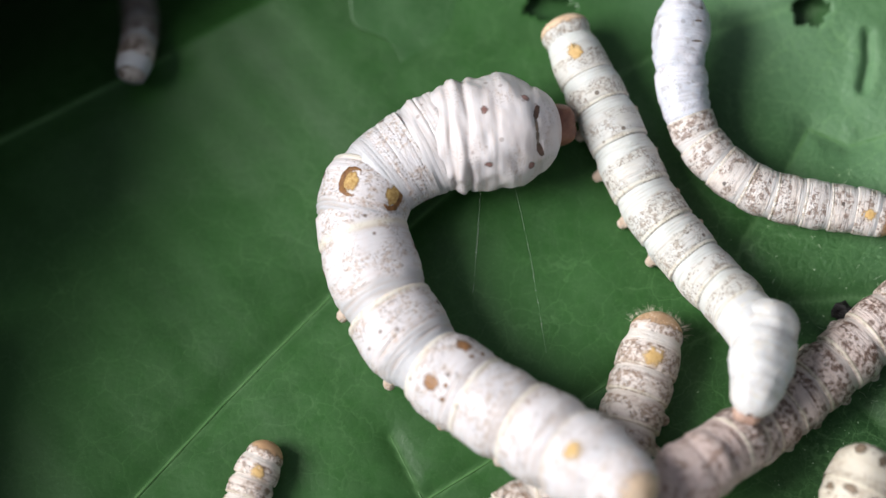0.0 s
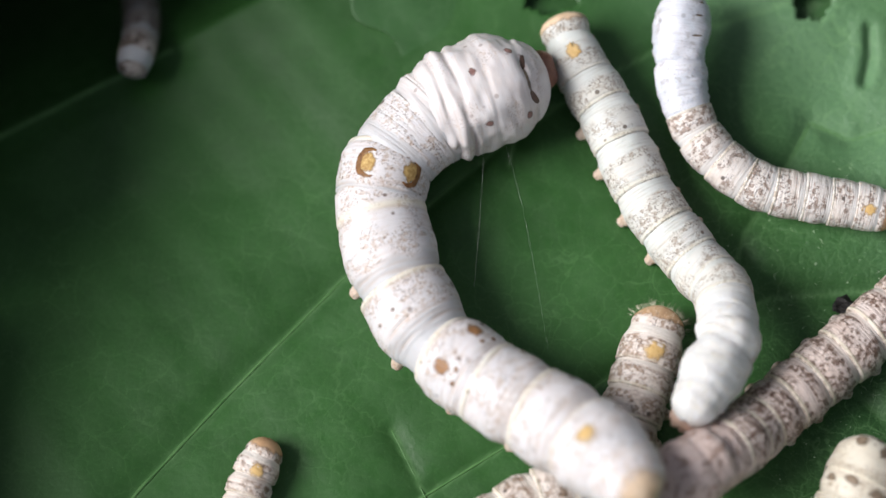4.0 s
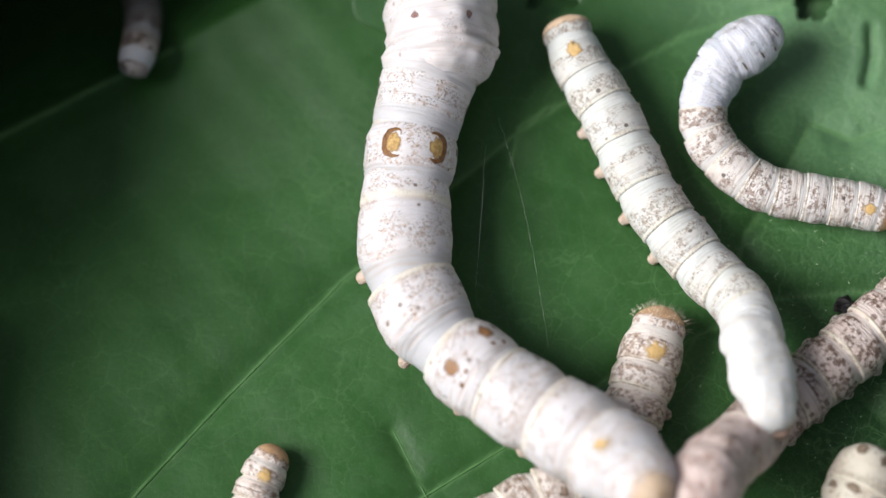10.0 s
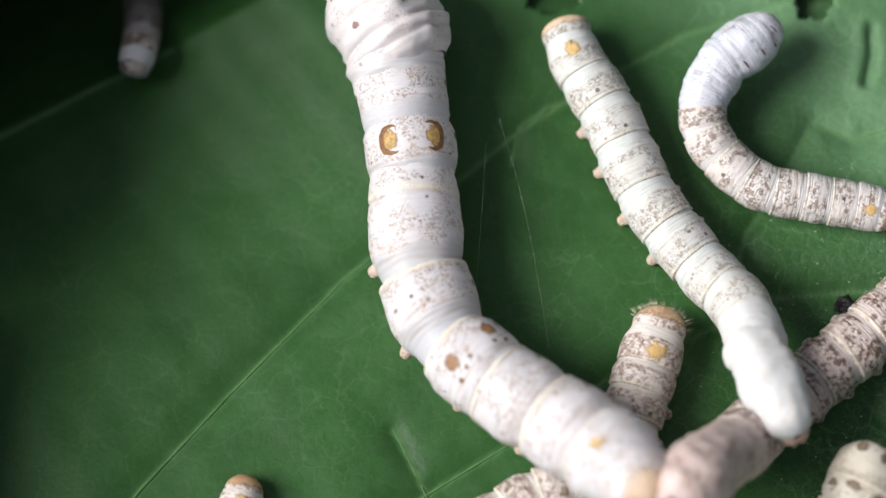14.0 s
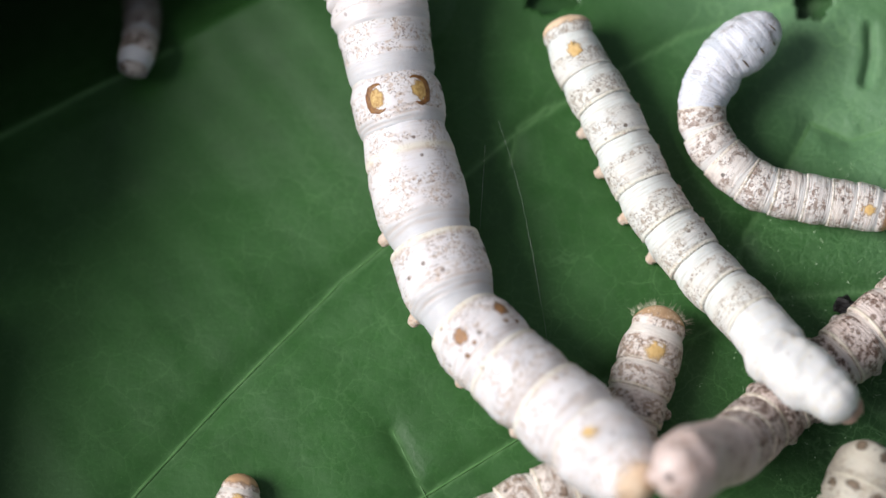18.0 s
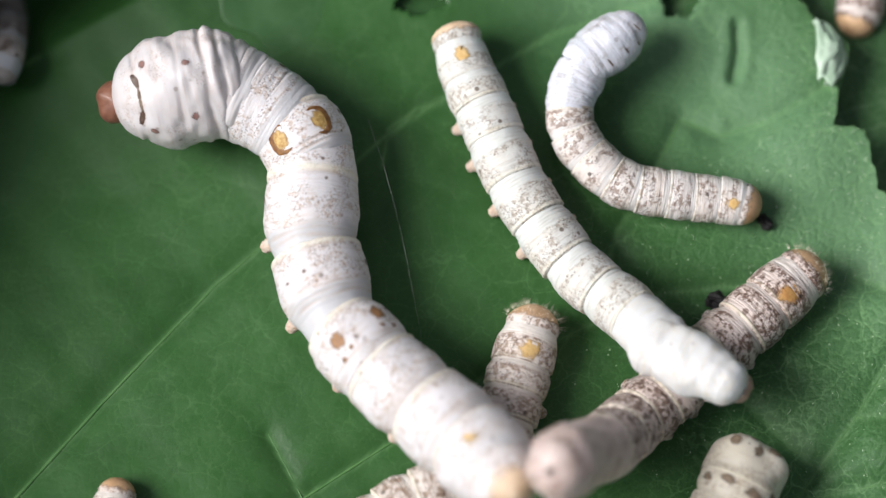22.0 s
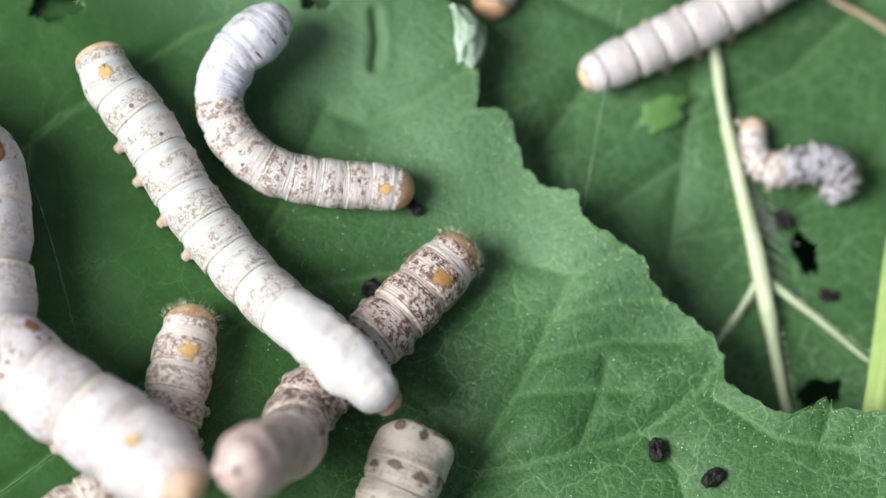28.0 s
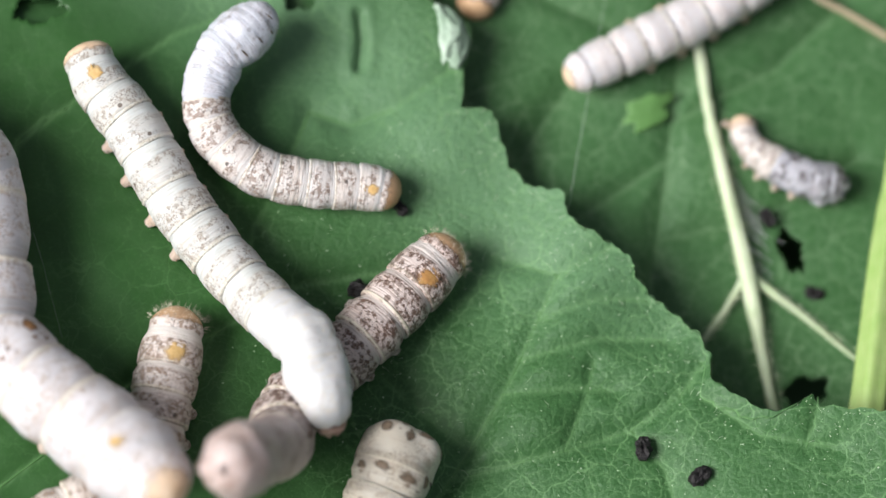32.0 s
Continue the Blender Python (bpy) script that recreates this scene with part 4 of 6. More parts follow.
def curled_tooth():
    """A dry margin tooth rolled over, its pale underside up."""
    rows, cols, verts = 26, 20, []
    for i in range(rows):
        f = i / (rows - 1)
        cx, cy = 45.4 - 0.6 * f + 0.9 * math.sin(f * 2.6), 14.6 + 5.6 * f
        for j in range(cols):
            a = radians(-70 + 200 * j / (cols - 1))
            r = (1.5 - 0.9 * abs(2 * f - 0.9) ** 1.5) * (1 + 0.25 * noise.noise((f * 4, j * 0.25, 1)) + 0.08 * math.sin(j * 2.1 + f * 14))
            verts.append(((cx + math.cos(a) * r) * MM, (cy + 0.4 * math.sin(j * 0.5 + f * 6)) * MM, (0.7 + math.sin(a) * r * 0.7 + 0.25 * noise.noise((f * 6, j * 0.5, 4))) * MM))
    ob = mesh("curled_tooth", verts, grid_faces(rows, cols), LEAF_UNDER, big_leaf, "rolled pale underside of a leaf tooth")
    shell = ob.modifiers.new("thickness", "SOLIDIFY")
    shell.thickness = 0.2 * MM


curled_tooth()


def leaf_hairs():
    """Tiny pale glands and short bristly hairs on the upper leaf, thickest along its margin."""
    rng = random.Random(12)
    blade = [c for c in big_leaf.children if c.name.startswith("blade")][0]
    verts, faces = [], []
    for k in range(1000):
        a = rng.uniform(-2, 56)
        b = np.interp(a, [p[0] for p in MARGIN], [p[1] for p in MARGIN]) - (rng.expovariate(0.5) if k % 3 == 0 else rng.uniform(0.5, 34))
        x, y = CORNER[0] + A_WAY[0] * a + B_WAY[0] * b, CORNER[1] + A_WAY[1] * a + B_WAY[1] * b
        hit, place, normal, index = blade.ray_cast(Vector((x, y, 40)) * MM, Vector((0, 0, -1)))
        if not hit:
            continue
        n0, size = len(verts), rng.uniform(0.03, 0.085) * MM
        if k % 4:
            verts += [place + Vector(d) * size for d in ((1, 0, 0), (0, 1, 0), (-1, 0, 0), (0, -1, 0), (0, 0, 1.2))]
            faces += [(n0, n0 + 1, n0 + 4), (n0 + 1, n0 + 2, n0 + 4), (n0 + 2, n0 + 3, n0 + 4), (n0 + 3, n0, n0 + 4)]
        else:
            way, side = Vector((rng.uniform(-1, 1), rng.uniform(-1, 1), 0.35)).normalized(), Vector((rng.uniform(-1, 1), rng.uniform(-1, 1), 0.1)).normalized()
            length = rng.uniform(0.4, 1.1) * MM
            bent = place + way * length * 0.5 + Vector((0, 0, 0.12 * MM))
            thin = 0.018 * MM
            verts += [place + side * thin, place - side * thin, place + Vector((0, 0, thin)), bent + side * thin, bent - side * thin, bent + Vector((0, 0, thin)), place + way * length + side * length * 0.25]
            faces += [(n0, n0 + 1, n0 + 4, n0 + 3), (n0 + 1, n0 + 2, n0 + 5, n0 + 4), (n0 + 2, n0, n0 + 3, n0 + 5), (n0 + 3, n0 + 4, n0 + 6), (n0 + 4, n0 + 5, n0 + 6), (n0 + 5, n0 + 3, n0 + 6)]
    tagged(mesh("leaf_hairs", verts, faces, GLAND, big_leaf), "tiny pale glands and hairs", kind="stuff")


leaf_hairs()
lower_leaf(34, 94, -25, 52, -3.6, (-0.025, 0.0), [([(70.0, 21.8), (65.1, 2.6), (60.0, -15.2)], 0.4), ([(57.7, 13.4), (54.4, 9.7), (52.1, 6.6)], 0.5), ([(68.6, 14.7), (56.5, 22.0)], 0.3), ([(66.1, 5.6), (55.5, -0.0)], 0.3), ([(66.9, 9.0), (77.0, 13.0), (86.0, 20.0)], 0.3), ([(64.0, -2.0), (74.0, -1.0), (84.0, 4.0)], 0.25)],
           "mid-green mulberry leaf lying under the large leaf", 0.35, holes=[(76.0, -4.4, 1.1, 2.2, 12), (75.2, -17.6, 2.4, 1.3, 10)])
# dark sheet added where only shade lies below the margin
lower_leaf(34, 57, 11, 54, -8.0, (0.0, -0.03), [([(38.8, 34.9), (47.1, 18.7), (54.6, 4.0)], 0.4)], "darker mulberry leaf added for the shade under the toothed margin", 0.4, LEAF_SHADED)
lower_leaf(84, 124, -19, 62, -8.5, (0.0, 0.0), [([(88.5, 10.5), (83.2, 2.0), (78.5, -6.5)], 0.5), ([(93.0, 29.1), (88.5, 10.5)], 0.5), ([(88.5, 10.5), (100.2, 11.1)], 0.3), ([(84.9, 5.6), (74.8, 9.2)], 0.3)],
           "mid-green mulberry leaf beside the pale stalk", 0.5)
lower_leaf(48, 118, -52, 2, -15.0, (0.0, 0.03), [([(60, -30), (80, -20), (100, -8)], 0.4)], "dark mulberry leaf deep below the stalk", 0.6, LEAF_SHADED)
lower_leaf(-14, 44, 12, 66, -2.6, (0.0, -0.04), [([(0, 32), (20, 32), (40, 30)], 0.4)], "grey-green mulberry leaf showing through bite holes", 0.5)
ground = mesh("ground", [(x * 0.001, y * 0.001, (-42 + 1.5 * noise.noise((x * 0.06, y * 0.06, 0.5))) * 0.001) for y in range(-110, 111, 5) for x in range(-60, 171, 5)], grid_faces(45, 47), SOIL)
tagged(ground, "dark damp litter under the mulberry leaves", "ground", kind="structure")


# ---- unseen dark boards, added round the leaves to block light ----
def board(name, x0, x1, y0, y1, z0, z1):
    bm = bmesh.new()
    bmesh.ops.create_cube(bm, size=1.0, matrix=Matrix.LocRotScale(((x0 + x1) / 2, (y0 + y1) / 2, (z0 + z1) / 2), None, (x1 - x0, y1 - y0, z1 - z0)))
    bmesh.ops.bevel(bm, geom=bm.edges[:], offset=0.002, segments=2, affect="EDGES")
    me = bpy.data.meshes.new(name)
    bm.to_mesh(me)
    bm.free()
    me.materials.append(WOOD)
    return tagged(new(name, me), "unseen dark board added round the leaves to block light", "tray side", kind="structure")


# the two west boards are sized to shade the leaf's left part
board("wall_west", -0.062, -0.051, -0.004, 0.110, -0.046, 0.0296)
board("wall_west_low", -0.062, -0.051, -0.110, -0.005, -0.046, 0.0202)
board("wall_east", 0.162, 0.176, -0.110, 0.110, -0.046, 0.030)
board("wall_north", -0.062, 0.176, 0.111, 0.125, -0.046, 0.030)
board("wall_south", -0.062, 0.176, -0.125, -0.111, -0.046, 0.030)


# ---- twigs ----
def twig():
    t = new("leaf_stalk")
    tagged(t, "pale green hairy leaf stalk with forked side veins", "stalk")
    tube("main_rib", [(70.0, 21.0, -2.6), (70.0, 11.1, -2.6), (70.2, 6.1, -2.7), (71.2, -6.4, -2.8), (71.5, -13.5, -3.2), (72.0, -23.2, -3.4)], [0.5, 0.5, 0.55, 0.8, 0.5, 0.42], RIB, t, sides=16, steps=10, wobble=0.3, ribs=0.06)
    tube("side_rib", [(71.2, -6.2, -3.2), (76.0, -10.7, -3.4), (79.9, -14.6, -3.8), (83.5, -18.6, -4.4)], [0.5, 0.32, 0.26, 0.22], RIB, t, sides=10, steps=8, wobble=0.2)
    tube("side_rib", [(70.9, -6.8, -3.2), (68.7, -9.5, -3.4), (66.3, -12.2, -3.6), (64.5, -15.7, -4.0)], [0.4, 0.24, 0.18, 0.15], RIB, t, sides=10, steps=8, wobble=0.2)
    rng = random.Random(4)
    verts, faces = [], []
    for (x0, y0), (x1, y1), r0 in (((70.2, 5.8), (71.2, -6.2), 0.9), ((71.2, -6.2), (71.9, -21.2), 0.75), ((71.2, -6.2), (79.9, -14.5), 0.45), ((70.9, -6.8), (66.3, -12.2), 0.35)):
        for k in range(170):
            f, a = rng.random(), rng.uniform(0, math.pi)
            root = Vector((x0 + (x1 - x0) * f + math.cos(a) * r0, y0 + (y1 - y0) * f, -3.2 + math.sin(a) * r0 * 0.9))
            out = Vector((math.cos(a), rng.uniform(-0.6, 0.6), math.sin(a) * 0.8)).normalized()
            side = out.cross(Vector((0, 0.3, 1))).normalized() * 0.025
            n0 = len(verts)
            verts += [(root + side) * MM, (root - side) * MM, (root + out * rng.uniform(0.3, 0.8)) * MM]
            faces.append((n0, n0 + 1, n0 + 2))
    tagged(mesh("hairs", verts, faces, RIB, t), "short pale hairs", kind="stuff")
    return t


twig()
tagged(tube("dry_twig", [(81.4, 20.7, -3.6), (85.1, 18.2, -3.3), (89.1, 15.2, -3.4)], [0.34, 0.3, 0.4], WOODY, sides=10, steps=8, wobble=0.25), "thin dry brown twig on the lower leaf", "twig")


def scrap(x, y, z, size, turn):
    rows, cols, verts = 8, 16, []
    for i in range(rows):
        f = i / (rows - 1)
        for j in range(cols):
            a = 2 * math.pi * j / cols
            r = size * f * (1 + 0.8 * noise.noise((math.cos(a) * 1.8 + x, math.sin(a) * 1.8, 0.3)))
            verts.append((math.cos(a) * r * MM, math.sin(a) * r * 0.6 * MM, (0.35 * math.sin(a * 2) * f * f + 0.25) * MM))
    ob = mesh("leaf_scrap", verts, grid_faces(rows, cols, True), SCRAP)
    shell = ob.modifiers.new("thickness", "SOLIDIFY")
    shell.thickness = 0.18 * MM
    ob.matrix_world = pose(x * MM, y * MM, z * MM, 12, -8, turn)
    return tagged(ob, "small bitten scrap of light green leaf", "leaf scrap")


scrap(64.6, 10.2, -3.2, 2.4, 35)
thick = new("green_stem")
tagged(thick, "thick bright yellow-green shoot stem", "stem")
tube("stem", [(90.4, 12.4, -0.5), (86.5, 1.3, 0.4), (83.4, -6.7, 1.0), (80.1, -17.1, 1.6), (77.9, -24.2, 1.6)], [1.5, 1.5, 1.5, 1.55, 1.6], STEM, thick, sides=40, steps=12, wobble=0.06, ribs=0.07)
tube("side_shoot", [(x + 1.9, y - 0.4, z - 0.6) for x, y, z in [(90.4, 12.4, -0.5), (86.5, 1.3, 0.4), (83.4, -6.7, 1.0), (80.1, -17.1, 1.6), (77.9, -24.2, 1.6)]], [0.8, 0.8, 0.85, 0.9, 0.9], STEM, thick, sides=20, steps=12, wobble=0.08, ribs=0.05)


# ---- droppings, scraps, threads ----
def frass(x, y, z, turn, size):
    """A six-ribbed dry dropping, crumbly at the ends."""
    rows, cols, verts = 9, 18, []
    for i in range(rows):
        f = i / (rows - 1)
        for j in range(cols):
            a = 2 * math.pi * j / cols
            r = 0.62 * (1 + 0.16 * math.cos(6 * a)) * (1 - abs(2 * f - 1) ** 5 * 0.45) * (1 + 0.55 * noise.noise((math.cos(a) * 2.5 + x, math.sin(a) * 2.5, f * 5)))
            verts.append((math.cos(a) * r * size * MM, (f - 0.5) * 2.1 * size * MM, math.sin(a) * r * size * MM))
    ob = mesh("dropping", verts, grid_faces(rows, cols, True) + [tuple(range(cols))[::-1], tuple(range((rows - 1) * cols, rows * cols))], FRASS, smooth=False)
    ob.matrix_world = pose(x * MM, y * MM, (z + 0.55 * size) * MM, 0, 0, turn)
    return tagged(ob, "black ribbed silkworm dropping on the leaf", "dropping", "droppings on the leaf")


frass(35.0, -5.6, 0.2, 60, 1.15)
frass(39.5, 1.8, -0.0, 30, 0.75)
frass(74.1, -1.2, -3.6, 20, 0.9)
frass(77.5, -8.6, -4.2, 70, 0.9)
frass(57.5, -22.7, 3.2, -12, 1.0)
frass(61.9, -25.8, 4.2, -65, 1.0)


def thread(points, r, label):
    ob = tube("silk_thread", points, [r] * len(points), SILK, sides=5, steps=8)
    return tagged(ob, label, "thread", "silk threads")


thread([(4.4, 10.6, 4.6), (5.9, 5.2, 5.0), (7.2, -1.0, 5.2), (8.7, -10.2, 4.4)], 0.0032, "fine silk thread hanging over the leaf")
for k in range(22):
    x0, y0 = 71.5 + 0.15 * k + 0.5 * math.sin(k * 1.9), 1.8 - 0.5 * k
    thread([(x0 - 0.4 - 0.15 * k, y0 + 1.5, -3.0), (x0 + 0.8, y0 - 0.8, -3.4 - 0.05 * k), (x0 + 3.5 - 0.15 * k + 0.5 * math.sin(k * 2.1), y0 - 2.6 + math.cos(k * 1.7), -4.2)], 0.026, "loose silk web between stalk and leaf")
thread([(3.3, 8.4, 4.0), (2.9, 2.0, 4.6), (2.4, -4.4, 3.6)], 0.0032, "faint silk thread over the leaf")
thread([(61.0, 20.0, 0.6), (58.0, 10.8, 0.9), (56.6, 6.4, 0.6), (54.3, -1.0, 0.4)], 0.011, "fine silk thread strung from the leaf tooth")


# ---- what moves ----
def motions():
    bend(big_worm, 0, (16.4, -24.8, 16.0), (11.0, -20.2, 10.5), (0.2, -12.5, 6.3), (-5.0, -5.8, 4.8), (-7.0, 3.8, 4.6), (0.2, 9.2, 5.0), (4.9, 9.7, 5.2), (11.0, 10.8, 4.5))
    bend(big_worm, 0.5, (16.4, -25.0, 16.0), (11.0, -20.1, 10.5), (0.2, -12.4, 6.3), (-4.9, -5.5, 4.8), (-6.7, 4.1, 4.6), (0.2, 8.5, 5.0), (5.4, 7.8, 5.2), (12.1, 7.2, 4.5))
    bend(big_worm, 1, (16.2, -25.2, 16.0), (10.8, -20.0, 10.5), (-0.0, -12.4, 6.3), (-4.8, -5.6, 4.8), (-6.1, 4.0, 4.6), (0.4, 7.3, 5.0), (6.1, 5.7, 5.2), (13.3, 3.4, 4.5))
    bend(big_worm, 1.5, (16.1, -25.2, 16.0), (10.9, -20.2, 10.5), (-0.2, -12.6, 6.3), (-4.7, -5.3, 4.8), (-5.5, 4.0, 4.6), (1.3, 6.9, 5.0), (6.6, 5.8, 5.2), (13.5, 3.4, 4.5))
    bend(big_worm, 2, (16.3, -25.2, 16.0), (11.0, -20.1, 10.5), (0.1, -12.6, 6.3), (-4.6, -5.3, 4.8), (-5.6, 4.3, 4.6), (1.2, 7.8, 5.0), (6.4, 6.7, 5.2), (12.9, 5.7, 4.5))
    bend(big_worm, 2.5, (16.3, -25.2, 16.0), (11.3, -20.0, 10.5), (0.5, -12.4, 6.3), (-4.2, -5.3, 4.8), (-5.2, 4.4, 4.6), (1.3, 8.7, 5.0), (6.4, 8.4, 5.2), (12.2, 8.4, 4.5))
    bend(big_worm, 3, (16.4, -25.2, 16.0), (11.7, -19.7, 10.5), (1.0, -11.9, 6.3), (-3.7, -4.9, 4.8), (-4.8, 4.7, 4.6), (1.2, 9.8, 5.0), (6.4, 10.3, 5.2), (11.4, 11.3, 4.5))
    bend(big_worm, 3.5, (16.3, -25.2, 16.0), (11.8, -19.5, 10.5), (1.0, -11.6, 6.3), (-4.0, -4.4, 4.8), (-5.6, 4.9, 4.6), (0.0, 10.6, 5.0), (4.8, 11.5, 5.2), (9.6, 13.3, 4.5))
    bend(big_worm, 5.5, (16.4, -25.2, 16.0), (11.8, -20.0, 10.5), (0.7, -11.8, 6.3), (-3.7, -4.7, 4.8), (-5.0, 5.7, 4.6), (-0.0, 13.8, 5.0), (2.9, 17.3, 5.2), (7.2, 22.5, 4.5))
    bend(big_worm, 6, (16.6, -25.1, 16.0), (12.1, -20.0, 10.5), (1.0, -11.9, 6.3), (-3.7, -4.8, 4.8), (-4.9, 5.8, 4.6), (-0.4, 13.9, 5.0), (2.1, 17.8, 5.2), (5.4, 23.6, 4.5))
    bend(big_worm, 6.5, (16.9, -25.1, 16.0), (12.3, -20.0, 10.5), (1.1, -12.1, 6.3), (-3.6, -4.9, 4.8), (-4.8, 5.7, 4.6), (-0.6, 14.0, 5.0), (1.3, 18.2, 5.2), (3.6, 24.5, 4.5))
    bend(big_worm, 7, (17.1, -25.0, 16.0), (12.5, -19.8, 10.5), (1.3, -11.9, 6.3), (-3.5, -4.8, 4.8), (-4.5, 6.0, 4.6), (-0.8, 14.3, 5.0), (0.5, 18.8, 5.2), (1.8, 25.7, 4.5))
    bend(big_worm, 7.5, (17.1, -25.0, 16.0), (12.7, -19.9, 10.5), (1.7, -11.6, 6.3), (-2.8, -4.4, 4.8), (-2.9, 6.2, 4.6), (-0.4, 14.5, 5.0), (0.1, 19.0, 5.2), (1.0, 26.0, 4.5))
    bend(big_worm, 8, (17.1, -25.0, 16.0), (12.8, -20.0, 10.5), (2.0, -11.5, 6.3), (-2.2, -4.1, 4.8), (-1.5, 6.3, 4.6), (-0.2, 14.6, 5.0), (-0.3, 19.2, 5.2), (0.1, 26.2, 4.5))
    bend(big_worm, 8.5, (17.1, -25.1, 16.0), (12.9, -20.3, 10.5), (1.8, -11.6, 6.3), (-2.9, -4.2, 4.8), (-2.4, 6.2, 4.6), (-0.6, 14.9, 5.0), (-0.4, 19.3, 5.2), (0.0, 26.4, 4.5))
    bend(big_worm, 9, (17.1, -25.1, 16.0), (13.0, -20.4, 10.5), (1.6, -11.3, 6.3), (-3.4, -4.0, 4.8), (-2.9, 6.6, 4.6), (-0.7, 15.6, 5.0), (-0.2, 19.6, 5.2), (0.2, 26.8, 4.5))
    bend(big_worm, 9.5, (17.0, -25.1, 16.0), (13.0, -20.4, 10.5), (1.5, -11.4, 6.3), (-3.5, -3.8, 4.8), (-3.4, 7.0, 4.6), (-1.2, 16.1, 5.0), (-0.6, 19.9, 5.2), (-0.8, 27.0, 4.5))
    bend(big_worm, 10, (17.0, -25.2, 16.0), (13.2, -20.4, 10.5), (1.6, -11.7, 6.3), (-3.3, -4.0, 4.8), (-3.3, 7.0, 4.6), (-1.2, 16.3, 5.0), (-0.6, 19.9, 5.2), (-1.4, 26.9, 4.5))
    bend(big_worm, 10.5, (17.0, -25.2, 16.0), (13.3, -20.3, 10.5), (1.7, -11.5, 6.3), (-2.7, -3.9, 4.8), (-2.2, 7.1, 4.6), (-1.1, 16.1, 5.0), (-1.2, 19.8, 5.2), (-3.1, 26.5, 4.5))
    bend(big_worm, 11, (17.0, -25.2, 16.0), (13.6, -20.0, 10.5), (2.2, -11.1, 6.3), (-1.7, -3.6, 4.8), (-0.6, 7.3, 4.6), (-0.5, 16.1, 5.0), (-1.5, 19.8, 5.2), (-4.6, 26.2, 4.5))
    bend(big_worm, 11.5, (17.0, -25.1, 16.0), (13.6, -20.0, 10.5), (2.3, -10.9, 6.3), (-1.2, -3.4, 4.8), (0.1, 7.3, 4.6), (-0.9, 15.3, 5.0), (-2.9, 18.7, 5.2), (-7.4, 22.5, 4.5))
    bend(big_worm, 12, (17.0, -25.0, 16.0), (13.6, -20.0, 10.5), (2.2, -10.9, 6.3), (-1.3, -3.2, 4.8), (-0.1, 7.2, 4.6), (-1.9, 14.6, 5.0), (-4.7, 17.5, 5.2), (-10.6, 18.8, 4.5))
    bend(big_worm, 12.5, (17.0, -25.0, 16.0), (13.5, -20.2, 10.5), (1.9, -11.2, 6.3), (-1.8, -3.4, 4.8), (-1.0, 7.3, 4.6), (-2.7, 15.2, 5.0), (-4.9, 18.4, 5.2), (-10.4, 21.7, 4.5))
    bend(big_worm, 13, (17.0, -24.9, 16.0), (13.6, -20.2, 10.5), (1.9, -11.2, 6.3), (-1.9, -3.4, 4.8), (-1.4, 7.2, 4.6), (-3.0, 15.7, 5.0), (-4.8, 19.2, 5.2), (-9.9, 24.5, 4.5))
    bend(big_worm, 13.5, (16.7, -24.9, 16.0), (13.2, -20.3, 10.5), (1.7, -11.4, 6.3), (-2.1, -3.5, 4.8), (-2.4, 7.3, 4.6), (-3.9, 16.1, 5.0), (-5.4, 19.7, 5.2), (-10.0, 25.3, 4.5))
    bend(big_worm, 14, (16.5, -24.9, 16.0), (12.9, -20.3, 10.5), (1.7, -11.4, 6.3), (-2.3, -3.4, 4.8), (-3.3, 7.6, 4.6), (-4.9, 16.8, 5.0), (-6.1, 20.4, 5.2), (-10.1, 26.3, 4.5))
    bend(big_worm, 14.5, (16.3, -24.8, 16.0), (12.7, -20.0, 10.5), (1.7, -10.7, 6.3), (-2.1, -3.0, 4.8), (-3.8, 7.9, 4.6), (-5.4, 17.3, 5.0), (-6.4, 21.0, 5.2), (-9.9, 27.2, 4.5))
    bend(big_worm, 16.5, (16.3, -24.5, 16.0), (12.6, -19.5, 10.5), (2.3, -10.0, 6.3), (-1.3, -1.4, 4.8), (-4.0, 10.0, 4.6), (-4.6, 20.7, 5.0), (-4.8, 25.3, 5.2), (-5.9, 31.5, 4.5))
    bend(big_worm, 17, (16.2, -24.4, 16.0), (12.6, -19.4, 10.5), (2.5, -9.7, 6.3), (-0.9, -0.7, 4.8), (-3.6, 11.2, 4.6), (-4.6, 21.9, 5.0), (-5.1, 26.5, 5.2), (-6.4, 32.7, 4.5))
    bend(big_worm, 17.5, (16.1, -24.3, 16.0), (12.7, -19.3, 10.5), (2.7, -9.4, 6.3), (-0.9, -0.3, 4.8), (-4.0, 11.8, 4.6), (-5.2, 22.7, 5.0), (-5.8, 27.4, 5.2), (-7.4, 33.6, 4.5))
    bend(big_worm, 18, (15.8, -24.4, 16.0), (12.3, -19.5, 10.5), (2.5, -9.4, 6.3), (-1.4, -0.2, 4.8), (-4.3, 11.6, 4.6), (-6.2, 21.6, 5.0), (-7.4, 26.0, 5.2), (-10.3, 31.3, 4.5))
    bend(big_worm, 18.5, (15.5, -24.6, 16.0), (12.2, -19.7, 10.5), (2.6, -9.2, 6.3), (-1.0, -0.1, 4.8), (-3.1, 11.0, 4.6), (-6.2, 20.4, 5.0), (-8.1, 24.3, 5.2), (-12.4, 28.7, 4.5))
    bend(big_worm, 19, (15.3, -24.7, 16.0), (12.0, -19.9, 10.5), (2.7, -9.2, 6.3), (-0.6, -0.0, 4.8), (-1.7, 10.7, 4.6), (-5.9, 19.4, 5.0), (-8.8, 22.8, 5.2), (-14.4, 26.3, 4.5))
